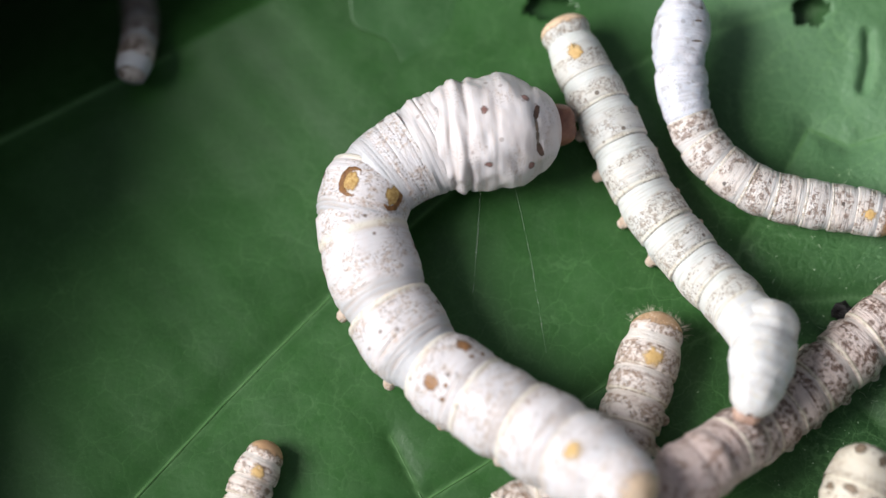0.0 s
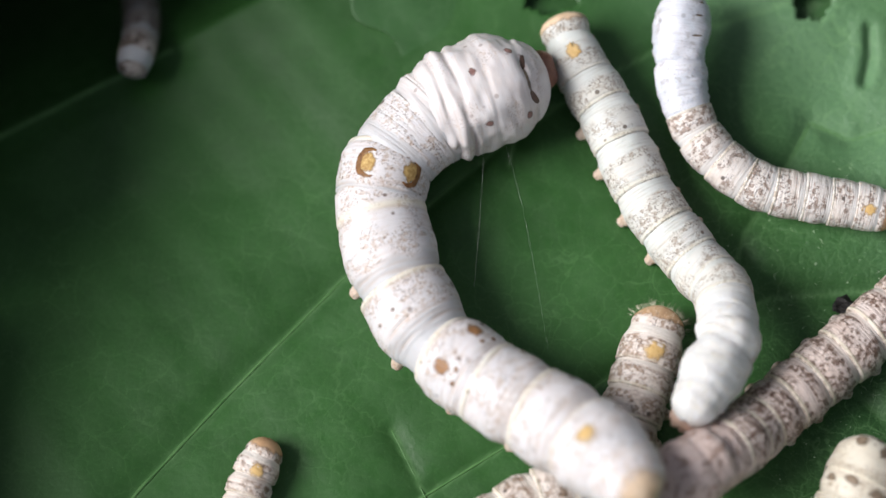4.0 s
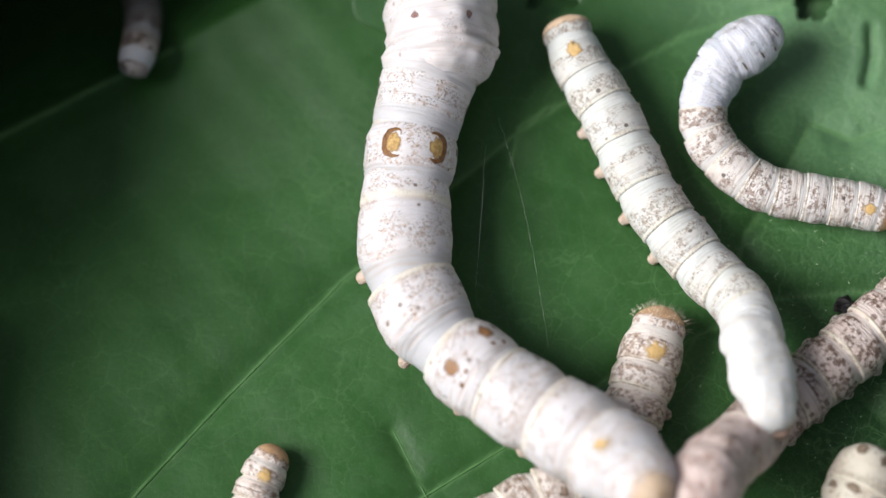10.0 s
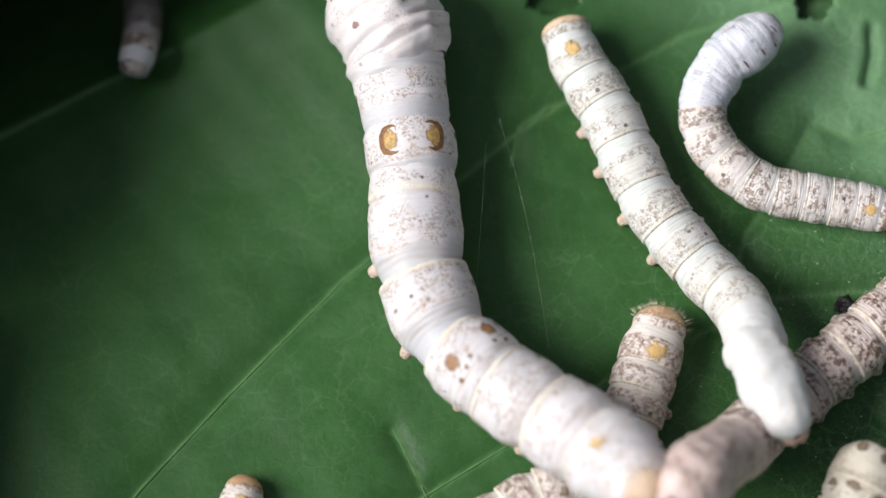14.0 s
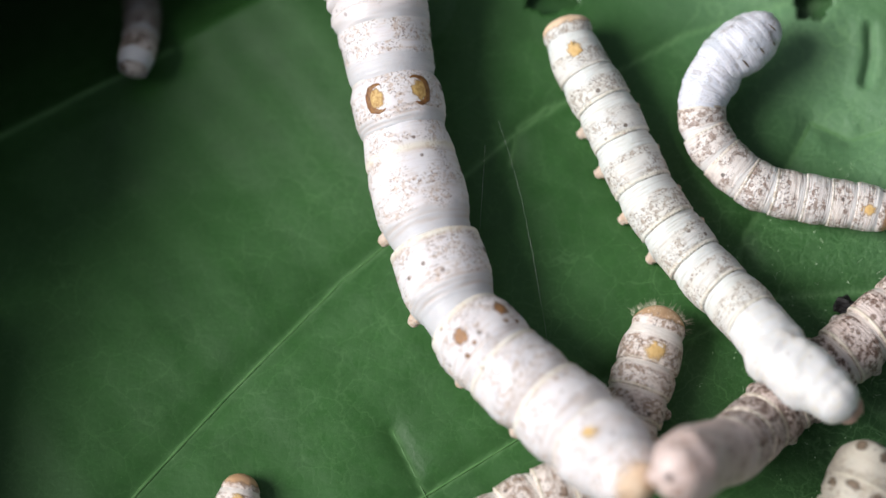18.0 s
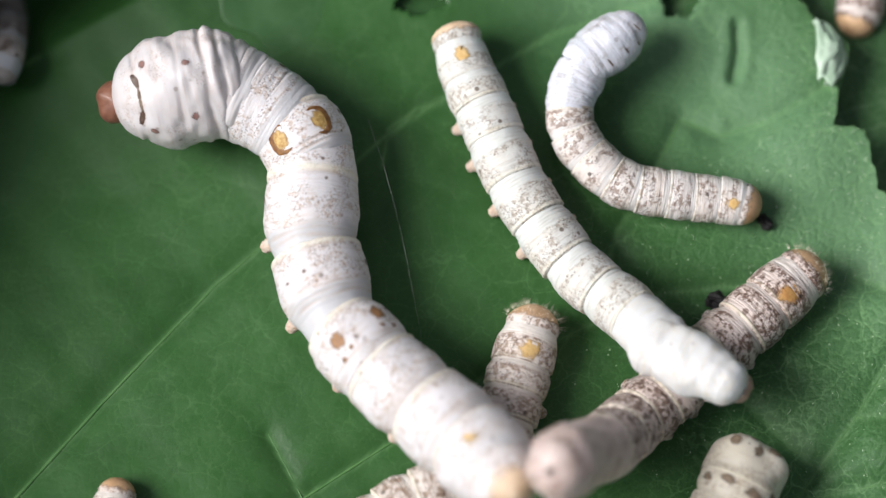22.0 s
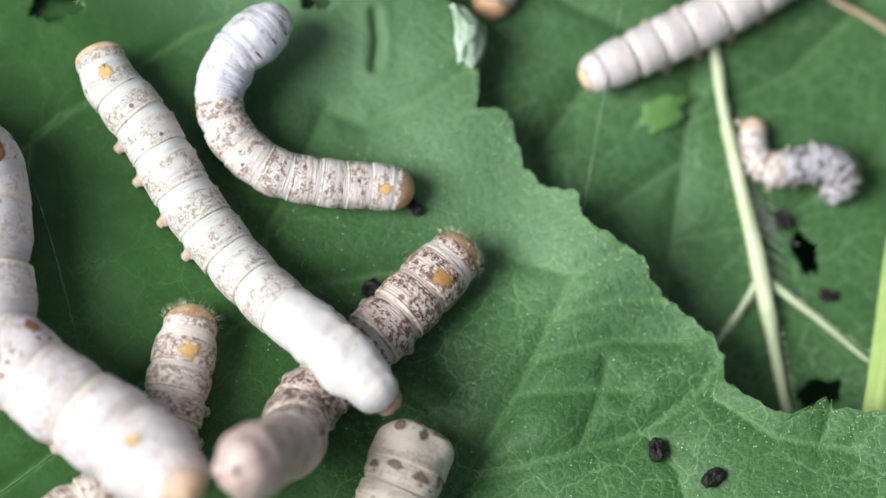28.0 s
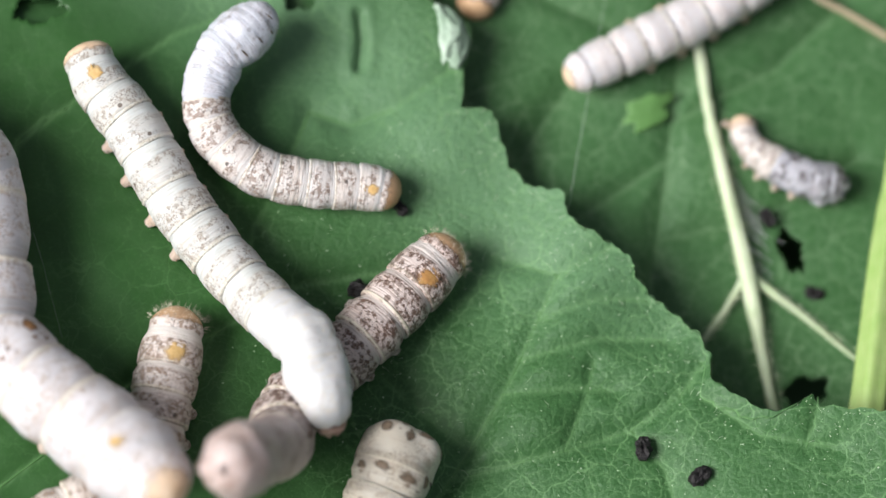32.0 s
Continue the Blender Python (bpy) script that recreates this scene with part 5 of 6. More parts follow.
    bend(big_worm, 19.5, (15.4, -24.7, 16.0), (12.1, -19.7, 10.5), (2.8, -9.0, 6.3), (-0.2, 0.0, 4.8), (-0.7, 10.6, 4.6), (-5.4, 18.0, 5.0), (-9.1, 20.5, 5.2), (-14.4, 22.7, 4.5))
    bend(big_worm, 20, (15.4, -24.8, 16.0), (12.1, -19.7, 10.5), (2.6, -9.2, 6.3), (-0.2, -0.5, 4.8), (-0.4, 9.8, 4.6), (-5.5, 16.1, 5.0), (-9.7, 17.8, 5.2), (-14.7, 18.6, 4.5))
    bend(big_worm, 20.5, (15.6, -24.7, 16.0), (12.5, -19.6, 10.5), (2.9, -9.3, 6.3), (0.1, -0.6, 4.8), (0.2, 9.3, 4.6), (-5.9, 14.7, 5.0), (-9.7, 15.0, 5.2), (-14.5, 12.6, 4.5))
    bend(big_worm, 21, (16.0, -24.8, 16.0), (12.3, -19.7, 10.5), (2.9, -9.3, 6.3), (0.2, -0.6, 4.8), (-0.2, 9.1, 4.6), (-6.7, 12.7, 5.0), (-11.1, 11.9, 5.2), (-16.2, 8.1, 4.5))
    bend(big_worm, 21.5, (15.8, -24.9, 16.0), (12.5, -19.9, 10.5), (2.9, -9.5, 6.3), (-0.3, -0.8, 4.8), (-1.0, 8.9, 4.6), (-7.9, 13.2, 5.0), (-12.1, 12.6, 5.2), (-17.7, 10.2, 4.5))
    bend(big_worm, 22, (15.5, -24.9, 16.0), (12.6, -20.1, 10.5), (2.7, -9.6, 6.3), (-0.5, -1.1, 4.8), (-1.3, 8.7, 4.6), (-8.6, 13.8, 5.0), (-12.7, 13.3, 5.2), (-18.9, 12.4, 4.5))
    bend(big_worm, 22.5, (15.4, -24.9, 16.0), (12.6, -20.2, 10.5), (2.6, -9.5, 6.3), (-0.5, -0.9, 4.8), (-1.8, 8.8, 4.6), (-8.9, 14.9, 5.0), (-12.4, 15.9, 5.2), (-18.5, 17.0, 4.5))
    bend(big_worm, 23, (15.3, -24.8, 16.0), (12.6, -20.3, 10.5), (2.6, -9.7, 6.3), (-0.8, -0.5, 4.8), (-3.0, 9.5, 4.6), (-9.7, 16.4, 5.0), (-12.6, 18.8, 5.2), (-18.6, 21.8, 4.5))
    bend(big_worm, 23.5, (15.2, -24.9, 16.0), (12.5, -20.3, 10.5), (2.7, -9.7, 6.3), (-1.1, -0.5, 4.8), (-4.2, 9.8, 4.6), (-11.5, 16.6, 5.0), (-14.4, 18.8, 5.2), (-20.5, 20.7, 4.5))
    bend(big_worm, 24, (15.0, -24.9, 16.0), (12.3, -20.3, 10.5), (2.6, -9.7, 6.3), (-0.8, -0.6, 4.8), (-4.1, 9.8, 4.6), (-12.2, 16.5, 5.0), (-15.4, 18.7, 5.2), (-21.6, 19.4, 4.5))
    bend(big_worm, 24.5, (15.4, -24.9, 16.0), (12.5, -20.2, 10.5), (2.6, -9.6, 6.3), (-0.4, -0.7, 4.8), (-2.7, 9.8, 4.6), (-10.3, 15.7, 5.0), (-13.7, 16.9, 5.2), (-19.3, 16.1, 4.5))
    bend(big_worm, 25, (15.7, -24.9, 16.0), (12.6, -20.0, 10.5), (2.6, -9.5, 6.3), (-0.2, -0.9, 4.8), (-1.5, 9.4, 4.6), (-8.6, 14.5, 5.0), (-12.2, 15.0, 5.2), (-17.2, 12.6, 4.5))
    bend(big_worm, 25.5, (16.0, -24.9, 16.0), (12.8, -19.8, 10.5), (2.7, -9.4, 6.3), (0.4, -0.9, 4.8), (-0.4, 9.1, 4.6), (-7.9, 13.4, 5.0), (-11.8, 13.1, 5.2), (-16.6, 9.6, 4.5))
    bend(big_worm, 26, (16.2, -24.9, 16.0), (13.0, -19.7, 10.5), (2.9, -9.4, 6.3), (0.5, -1.2, 4.8), (-0.4, 8.5, 4.6), (-8.1, 12.1, 5.0), (-12.0, 11.0, 5.2), (-16.6, 6.4, 4.5))
    bend(big_worm, 26.5, (16.0, -25.0, 16.0), (13.1, -19.6, 10.5), (3.1, -9.4, 6.3), (1.2, -1.1, 4.8), (0.8, 8.5, 4.6), (-6.6, 11.4, 5.0), (-10.7, 10.4, 5.2), (-15.3, 6.4, 4.5))
    bend(big_worm, 28.5, (15.8, -24.9, 16.0), (12.3, -20.0, 10.5), (2.7, -10.2, 6.3), (1.3, -2.2, 4.8), (1.2, 6.9, 4.6), (-5.4, 11.3, 5.0), (-9.0, 10.4, 5.2), (-13.5, 6.5, 4.5))
    bend(big_worm, 29, (15.8, -24.9, 16.0), (12.3, -20.1, 10.5), (2.8, -10.3, 6.3), (1.4, -2.3, 4.8), (1.2, 6.9, 4.6), (-5.3, 11.3, 5.0), (-9.0, 10.5, 5.2), (-13.5, 6.6, 4.5))
    bend(big_worm, 29.5, (15.8, -24.9, 16.0), (12.3, -20.1, 10.5), (2.9, -10.2, 6.3), (1.6, -2.2, 4.8), (1.3, 6.9, 4.6), (-5.2, 11.4, 5.0), (-8.9, 10.6, 5.2), (-13.5, 6.7, 4.5))
    bend(big_worm, 30, (15.8, -24.8, 16.0), (12.4, -20.0, 10.5), (3.2, -9.9, 6.3), (1.9, -1.9, 4.8), (1.6, 7.3, 4.6), (-5.0, 11.7, 5.0), (-8.7, 10.8, 5.2), (-13.3, 7.0, 4.5))
    bend(big_worm, 30.5, (15.8, -24.8, 16.0), (12.4, -19.9, 10.5), (3.4, -9.9, 6.3), (2.2, -1.9, 4.8), (1.8, 7.3, 4.6), (-4.8, 11.8, 5.0), (-8.6, 10.9, 5.2), (-13.2, 7.2, 4.5))
    bend(big_worm, 31, (15.7, -24.8, 16.0), (12.4, -19.8, 10.5), (3.5, -9.6, 6.3), (2.3, -1.6, 4.8), (1.9, 7.6, 4.6), (-4.7, 12.0, 5.0), (-8.6, 11.1, 5.2), (-13.2, 7.5, 4.5))
    bend(big_worm, 31.5, (15.6, -24.7, 16.0), (12.3, -19.8, 10.5), (3.6, -9.5, 6.3), (2.3, -1.5, 4.8), (1.9, 7.7, 4.6), (-4.6, 12.2, 5.0), (-8.6, 11.2, 5.2), (-13.2, 7.7, 4.5))
    bend(big_worm, 32, (15.5, -24.7, 16.0), (12.3, -19.8, 10.5), (3.6, -9.6, 6.3), (2.4, -1.5, 4.8), (1.9, 7.6, 4.6), (-4.6, 12.2, 5.0), (-8.6, 11.2, 5.2), (-13.2, 7.8, 4.5))
    crawl(big_worm)
    bend(cream_worm, 0, (10.4, 20.5, 2.6), (12.1, 16.5, 2.7), (14.2, 11.9, 2.9), (17.9, 3.8, 3.0), (21.9, -2.0, 3.6), (25.1, -6.2, 5.5), (26.8, -10.3, 8.0), (25.5, -15.5, 9.5))
    bend(cream_worm, 1, (10.2, 20.3, 2.6), (11.9, 16.1, 2.7), (14.1, 11.6, 2.9), (17.9, 3.5, 3.0), (22.1, -2.3, 3.6), (25.4, -6.2, 5.5), (25.8, -11.0, 8.0), (23.3, -15.9, 9.5))
    bend(cream_worm, 1.5, (10.1, 20.2, 2.6), (11.8, 16.0, 2.7), (14.1, 11.5, 2.9), (17.8, 3.4, 3.0), (21.9, -2.2, 3.6), (25.0, -6.0, 5.5), (23.6, -10.9, 8.0), (19.2, -16.1, 9.5))
    bend(cream_worm, 2, (10.1, 20.2, 2.6), (11.7, 16.0, 2.7), (14.1, 11.5, 2.9), (17.8, 3.4, 3.0), (21.8, -2.2, 3.6), (24.8, -6.2, 5.5), (22.5, -11.4, 8.0), (18.5, -16.0, 9.5))
    bend(cream_worm, 3, (10.2, 20.2, 2.6), (11.8, 16.0, 2.7), (14.2, 11.5, 2.9), (17.8, 3.4, 3.0), (21.7, -2.2, 3.6), (24.2, -6.2, 5.5), (23.0, -11.8, 8.0), (19.7, -17.9, 9.5))
    bend(cream_worm, 3.5, (10.2, 20.2, 2.6), (11.8, 16.0, 2.7), (14.2, 11.5, 2.9), (17.8, 3.4, 3.0), (21.6, -2.2, 3.6), (23.9, -5.7, 5.5), (23.3, -11.3, 8.0), (19.7, -17.6, 9.5))
    bend(cream_worm, 5.5, (10.7, 20.0, 2.6), (11.8, 16.1, 2.7), (14.3, 11.5, 2.9), (17.7, 3.4, 3.0), (21.3, -2.0, 3.6), (23.6, -5.9, 5.5), (22.9, -11.1, 8.0), (19.6, -18.1, 9.5))
    bend(cream_worm, 6, (10.7, 19.7, 2.6), (11.7, 16.1, 2.7), (14.4, 11.5, 2.9), (17.7, 3.6, 3.0), (21.1, -1.7, 3.6), (24.2, -4.4, 5.5), (25.0, -9.0, 8.0), (24.3, -15.2, 9.5))
    bend(cream_worm, 7, (10.5, 19.7, 2.6), (11.7, 16.0, 2.7), (14.4, 11.5, 2.9), (17.8, 3.5, 3.0), (21.8, -1.7, 3.6), (25.3, -4.9, 5.5), (26.1, -9.3, 8.0), (26.4, -15.2, 9.5))
    bend(cream_worm, 8, (10.5, 19.7, 2.6), (11.7, 16.1, 2.7), (14.4, 11.5, 2.9), (17.8, 3.5, 3.0), (22.1, -1.9, 3.6), (26.0, -5.2, 5.5), (26.4, -10.0, 8.0), (26.6, -15.7, 9.5))
    bend(cream_worm, 9, (10.4, 19.8, 2.6), (11.8, 16.2, 2.7), (14.2, 11.6, 2.9), (17.8, 3.6, 3.0), (22.0, -2.2, 3.6), (25.2, -6.5, 5.5), (26.3, -11.3, 8.0), (27.6, -17.4, 9.5))
    bend(cream_worm, 10, (10.4, 19.8, 2.6), (11.7, 16.2, 2.7), (14.2, 11.6, 2.9), (17.8, 3.6, 3.0), (22.0, -2.4, 3.6), (25.3, -6.6, 5.5), (26.1, -11.6, 8.0), (27.4, -18.0, 9.5))
    bend(cream_worm, 11, (10.4, 19.8, 2.6), (11.6, 16.2, 2.7), (14.2, 11.6, 2.9), (17.8, 3.5, 3.0), (22.1, -2.5, 3.6), (25.3, -6.7, 5.5), (26.1, -12.0, 8.0), (27.7, -18.6, 9.5))
    bend(cream_worm, 13, (10.4, 19.7, 2.6), (11.6, 16.3, 2.7), (14.2, 11.6, 2.9), (17.8, 3.5, 3.0), (21.9, -2.5, 3.6), (25.1, -6.8, 5.5), (26.1, -12.0, 8.0), (27.9, -18.9, 9.5))
    bend(cream_worm, 14.5, (10.3, 19.7, 2.6), (11.5, 16.3, 2.7), (14.1, 11.6, 2.9), (17.6, 3.5, 3.0), (21.9, -2.5, 3.6), (25.3, -7.0, 5.5), (26.9, -12.5, 8.0), (29.5, -18.2, 9.5))
    bend(cream_worm, 16.5, (10.4, 19.8, 2.6), (11.5, 16.3, 2.7), (14.1, 11.6, 2.9), (17.7, 3.5, 3.0), (21.9, -2.5, 3.6), (25.5, -7.2, 5.5), (27.9, -12.5, 8.0), (31.2, -18.1, 9.5))
    bend(cream_worm, 17.5, (10.4, 19.8, 2.6), (11.7, 16.3, 2.7), (14.2, 11.6, 2.9), (17.8, 3.5, 3.0), (21.9, -2.5, 3.6), (25.6, -7.5, 5.5), (28.7, -12.5, 8.0), (32.6, -16.9, 9.5))
    bend(cream_worm, 18, (10.5, 19.8, 2.6), (11.8, 16.2, 2.7), (14.2, 11.6, 2.9), (17.8, 3.6, 3.0), (21.9, -2.5, 3.6), (25.8, -7.4, 5.5), (29.0, -12.3, 8.0), (33.1, -16.1, 9.5))
    bend(cream_worm, 19, (10.9, 19.8, 2.6), (12.2, 16.1, 2.7), (14.1, 11.6, 2.9), (17.6, 3.8, 3.0), (21.7, -2.5, 3.6), (25.8, -7.6, 5.5), (29.2, -11.8, 8.0), (34.3, -14.8, 9.5))
    bend(cream_worm, 20, (11.5, 19.7, 2.6), (12.8, 15.9, 2.7), (14.0, 11.7, 2.9), (17.3, 4.1, 3.0), (21.6, -2.6, 3.6), (25.9, -7.6, 5.5), (29.3, -11.8, 8.0), (34.2, -14.9, 9.5))
    bend(cream_worm, 22, (12.3, 19.2, 2.6), (13.2, 15.8, 2.7), (14.7, 11.8, 2.9), (17.7, 4.2, 3.0), (22.0, -2.7, 3.6), (26.4, -7.4, 5.5), (29.9, -11.7, 8.0), (34.6, -14.9, 9.5))
    bend(cream_worm, 23, (12.3, 18.8, 2.6), (13.2, 15.7, 2.7), (14.7, 11.7, 2.9), (17.6, 4.0, 3.0), (22.0, -2.9, 3.6), (26.3, -7.5, 5.5), (29.9, -11.7, 8.0), (35.2, -15.0, 9.5))
    bend(cream_worm, 24, (12.3, 17.9, 2.6), (13.1, 15.3, 2.7), (14.6, 11.4, 2.9), (17.5, 4.0, 3.0), (21.8, -2.9, 3.6), (25.9, -7.4, 5.5), (29.6, -11.7, 8.0), (33.9, -15.5, 9.5))
    bend(cream_worm, 25, (12.4, 17.2, 2.6), (13.5, 14.4, 2.7), (15.7, 10.8, 2.9), (18.6, 3.9, 3.0), (21.9, -2.6, 3.6), (25.4, -7.1, 5.5), (29.5, -11.5, 8.0), (34.7, -15.7, 9.5))
    bend(cream_worm, 26, (12.5, 17.3, 2.6), (13.5, 14.2, 2.7), (15.8, 10.6, 2.9), (18.8, 3.3, 3.0), (21.9, -2.8, 3.6), (25.5, -7.3, 5.5), (29.2, -11.6, 8.0), (34.7, -16.3, 9.5))
    bend(cream_worm, 28.5, (12.7, 17.4, 2.6), (13.6, 14.6, 2.7), (16.1, 10.6, 2.9), (19.4, 3.3, 3.0), (22.6, -2.3, 3.6), (25.9, -7.4, 5.5), (29.6, -12.0, 8.0), (33.6, -18.3, 9.5))
    bend(cream_worm, 30, (13.2, 17.4, 2.6), (14.2, 14.5, 2.7), (16.5, 10.6, 2.9), (19.8, 3.3, 3.0), (22.8, -2.3, 3.6), (26.1, -7.4, 5.5), (28.9, -12.0, 8.0), (31.3, -18.6, 9.5))
    bend(cream_worm, 32, (13.0, 17.7, 2.6), (14.0, 14.7, 2.7), (16.3, 10.8, 2.9), (19.5, 3.5, 3.0), (22.7, -2.2, 3.6), (25.9, -7.3, 5.5), (28.7, -12.0, 8.0), (29.9, -19.8, 9.5))
    crawl(cream_worm)
    bend(grey_worm, 0, (39.2, 2.6, 2.3), (36.5, 3.3, 2.3), (32.3, 3.9, 2.4), (27.4, 5.2, 2.6), (23.2, 8.4, 3.0), (21.2, 12.5, 3.6), (20.8, 17.0, 4.2), (21.3, 23.3, 4.5))
    bend(grey_worm, 1, (39.1, 2.7, 2.3), (36.5, 3.3, 2.3), (32.3, 4.0, 2.4), (27.3, 5.2, 2.6), (23.0, 8.4, 3.0), (21.0, 12.5, 3.6), (20.8, 17.1, 4.2), (21.3, 23.3, 4.5))
    bend(grey_worm, 3.5, (39.0, 2.6, 2.3), (36.4, 3.2, 2.3), (32.2, 3.9, 2.4), (27.2, 5.1, 2.6), (23.0, 8.4, 3.0), (21.0, 12.5, 3.6), (20.7, 17.0, 4.2), (21.2, 23.2, 4.5))
    bend(grey_worm, 5.5, (39.0, 2.7, 2.3), (36.4, 3.3, 2.3), (32.2, 3.9, 2.4), (27.1, 5.2, 2.6), (23.0, 8.4, 3.0), (21.3, 12.5, 3.6), (21.1, 17.0, 4.2), (21.8, 23.3, 4.5))
    bend(grey_worm, 6, (39.0, 2.7, 2.3), (36.4, 3.3, 2.3), (32.2, 3.9, 2.4), (27.2, 5.2, 2.6), (23.9, 8.3, 3.0), (23.0, 12.4, 3.6), (25.0, 15.9, 4.2), (28.1, 20.8, 4.5))
    bend(grey_worm, 6.5, (39.0, 2.7, 2.3), (36.4, 3.3, 2.3), (32.2, 3.9, 2.4), (27.2, 5.2, 2.6), (23.8, 8.4, 3.0), (23.0, 11.7, 3.6), (25.3, 15.2, 4.2), (29.0, 18.9, 4.5))
    bend(grey_worm, 7, (39.0, 2.7, 2.3), (36.4, 3.3, 2.3), (32.2, 3.9, 2.4), (27.2, 5.2, 2.6), (23.7, 8.5, 3.0), (22.8, 11.6, 3.6), (25.5, 15.0, 4.2), (29.2, 18.0, 4.5))
    bend(grey_worm, 9, (38.9, 2.6, 2.3), (36.3, 3.3, 2.3), (32.1, 3.9, 2.4), (27.2, 5.1, 2.6), (23.3, 8.7, 3.0), (22.6, 12.5, 3.6), (25.0, 16.0, 4.2), (28.9, 18.7, 4.5))
    bend(grey_worm, 13, (39.0, 2.6, 2.3), (36.3, 3.2, 2.3), (32.1, 3.9, 2.4), (27.1, 5.1, 2.6), (23.2, 8.7, 3.0), (22.5, 12.6, 3.6), (24.9, 16.2, 4.2), (28.7, 19.2, 4.5))
    bend(grey_worm, 20, (38.9, 2.6, 2.3), (36.2, 3.2, 2.3), (32.1, 3.8, 2.4), (27.1, 5.1, 2.6), (23.3, 8.7, 3.0), (22.5, 12.6, 3.6), (24.9, 16.3, 4.2), (28.6, 19.4, 4.5))
    bend(grey_worm, 23, (38.1, 2.8, 2.3), (35.6, 3.4, 2.3), (31.4, 3.9, 2.4), (26.5, 5.0, 2.6), (22.9, 8.5, 3.0), (22.2, 12.3, 3.6), (24.2, 15.9, 4.2), (28.9, 19.6, 4.5))
    bend(grey_worm, 28.5, (38.7, 2.9, 2.3), (36.1, 3.5, 2.3), (31.9, 4.1, 2.4), (27.0, 5.6, 2.6), (23.6, 9.0, 3.0), (22.9, 13.0, 3.6), (25.1, 16.3, 4.2), (29.4, 19.8, 4.5))
    bend(grey_worm, 32, (38.8, 2.8, 2.3), (36.2, 3.5, 2.3), (32.0, 4.1, 2.4), (27.0, 5.7, 2.6), (23.6, 9.2, 3.0), (23.1, 13.1, 3.6), (25.3, 16.6, 4.2), (29.5, 19.9, 4.5))
    crawl(grey_worm)
    bend(speckled_worm, 0, (43.5, -2.5, 2.8), (39.8, -5.6, 2.8), (35.4, -9.3, 2.9), (30.8, -13.1, 3.2), (26.8, -16.5, 4.2), (24.4, -18.3, 6.0), (20.6, -21.1, 8.0), (17.5, -23.3, 8.0))
    bend(speckled_worm, 5.5, (43.5, -2.5, 2.8), (39.8, -5.6, 2.8), (35.4, -9.3, 2.9), (30.8, -13.1, 3.2), (26.8, -16.5, 4.2), (24.3, -18.8, 6.0), (20.5, -21.6, 8.0), (17.6, -23.8, 8.0))
    bend(speckled_worm, 6.2, (43.5, -2.5, 2.8), (39.8, -5.6, 2.8), (35.4, -9.3, 2.9), (30.8, -13.1, 3.2), (26.8, -16.5, 4.2), (24.5, -18.6, 6.0), (21.2, -21.7, 8.0), (18.7, -24.7, 8.0))
    bend(speckled_worm, 7, (43.5, -2.5, 2.8), (39.8, -5.6, 2.8), (35.4, -9.3, 2.9), (30.8, -13.1, 3.2), (26.8, -16.5, 4.2), (25.1, -18.1, 6.0), (23.4, -22.1, 8.0), (23.2, -26.2, 8.0))
    bend(speckled_worm, 8, (43.5, -2.5, 2.8), (39.8, -5.6, 2.8), (35.4, -9.3, 2.9), (30.8, -13.1, 3.2), (26.8, -16.5, 4.2), (25.2, -18.4, 6.5), (22.6, -22.2, 9.5), (21.2, -26.2, 11.0))
    bend(speckled_worm, 9, (43.5, -2.5, 2.8), (39.8, -5.6, 2.8), (35.4, -9.3, 2.9), (30.8, -13.1, 3.2), (26.8, -16.5, 4.2), (25.1, -18.6, 7.0), (21.9, -22.3, 11.0), (19.9, -26.1, 13.0))
    bend(speckled_worm, 11, (43.5, -2.5, 2.8), (39.8, -5.6, 2.8), (35.4, -9.3, 2.9), (30.8, -13.1, 3.2), (26.8, -16.5, 4.2), (25.0, -18.7, 7.0), (21.4, -22.5, 12.0), (19.3, -25.8, 14.0))
    bend(speckled_worm, 12, (43.5, -2.5, 2.8), (39.8, -5.6, 2.8), (35.4, -9.3, 2.9), (30.8, -13.1, 3.2), (26.8, -16.5, 4.2), (24.8, -18.9, 7.0), (21.2, -22.7, 12.0), (19.2, -25.6, 14.0))
    bend(speckled_worm, 14.5, (43.5, -2.5, 2.8), (39.8, -5.6, 2.8), (35.4, -9.3, 2.9), (30.8, -13.1, 3.2), (26.8, -16.5, 4.2), (24.2, -19.3, 8.0), (20.5, -22.4, 14.0), (17.9, -25.0, 17.0))
    bend(speckled_worm, 16.5, (43.5, -2.5, 2.8), (39.8, -5.6, 2.8), (35.4, -9.3, 2.9), (30.8, -13.1, 3.2), (26.8, -16.5, 4.2), (23.7, -19.6, 8.5), (20.0, -22.1, 15.0), (17.4, -24.5, 19.0))
    bend(speckled_worm, 20, (43.5, -2.5, 2.8), (39.8, -5.6, 2.8), (35.4, -9.3, 2.9), (30.8, -13.1, 3.2), (26.8, -16.5, 4.2), (23.6, -19.7, 9.0), (19.7, -22.3, 17.0), (16.9, -25.0, 24.0))
    bend(speckled_worm, 23, (43.5, -2.5, 2.8), (39.8, -5.6, 2.8), (35.4, -9.3, 2.9), (30.8, -13.1, 3.2), (26.8, -16.5, 4.2), (23.3, -19.8, 9.0), (19.7, -22.3, 17.0), (17.0, -24.9, 24.0))
    bend(speckled_worm, 26, (43.5, -2.5, 2.8), (39.8, -5.6, 2.8), (35.4, -9.3, 2.9), (30.8, -13.1, 3.2), (26.8, -16.5, 4.2), (23.1, -20.0, 9.0), (19.6, -22.3, 17.0), (16.5, -24.9, 24.0))
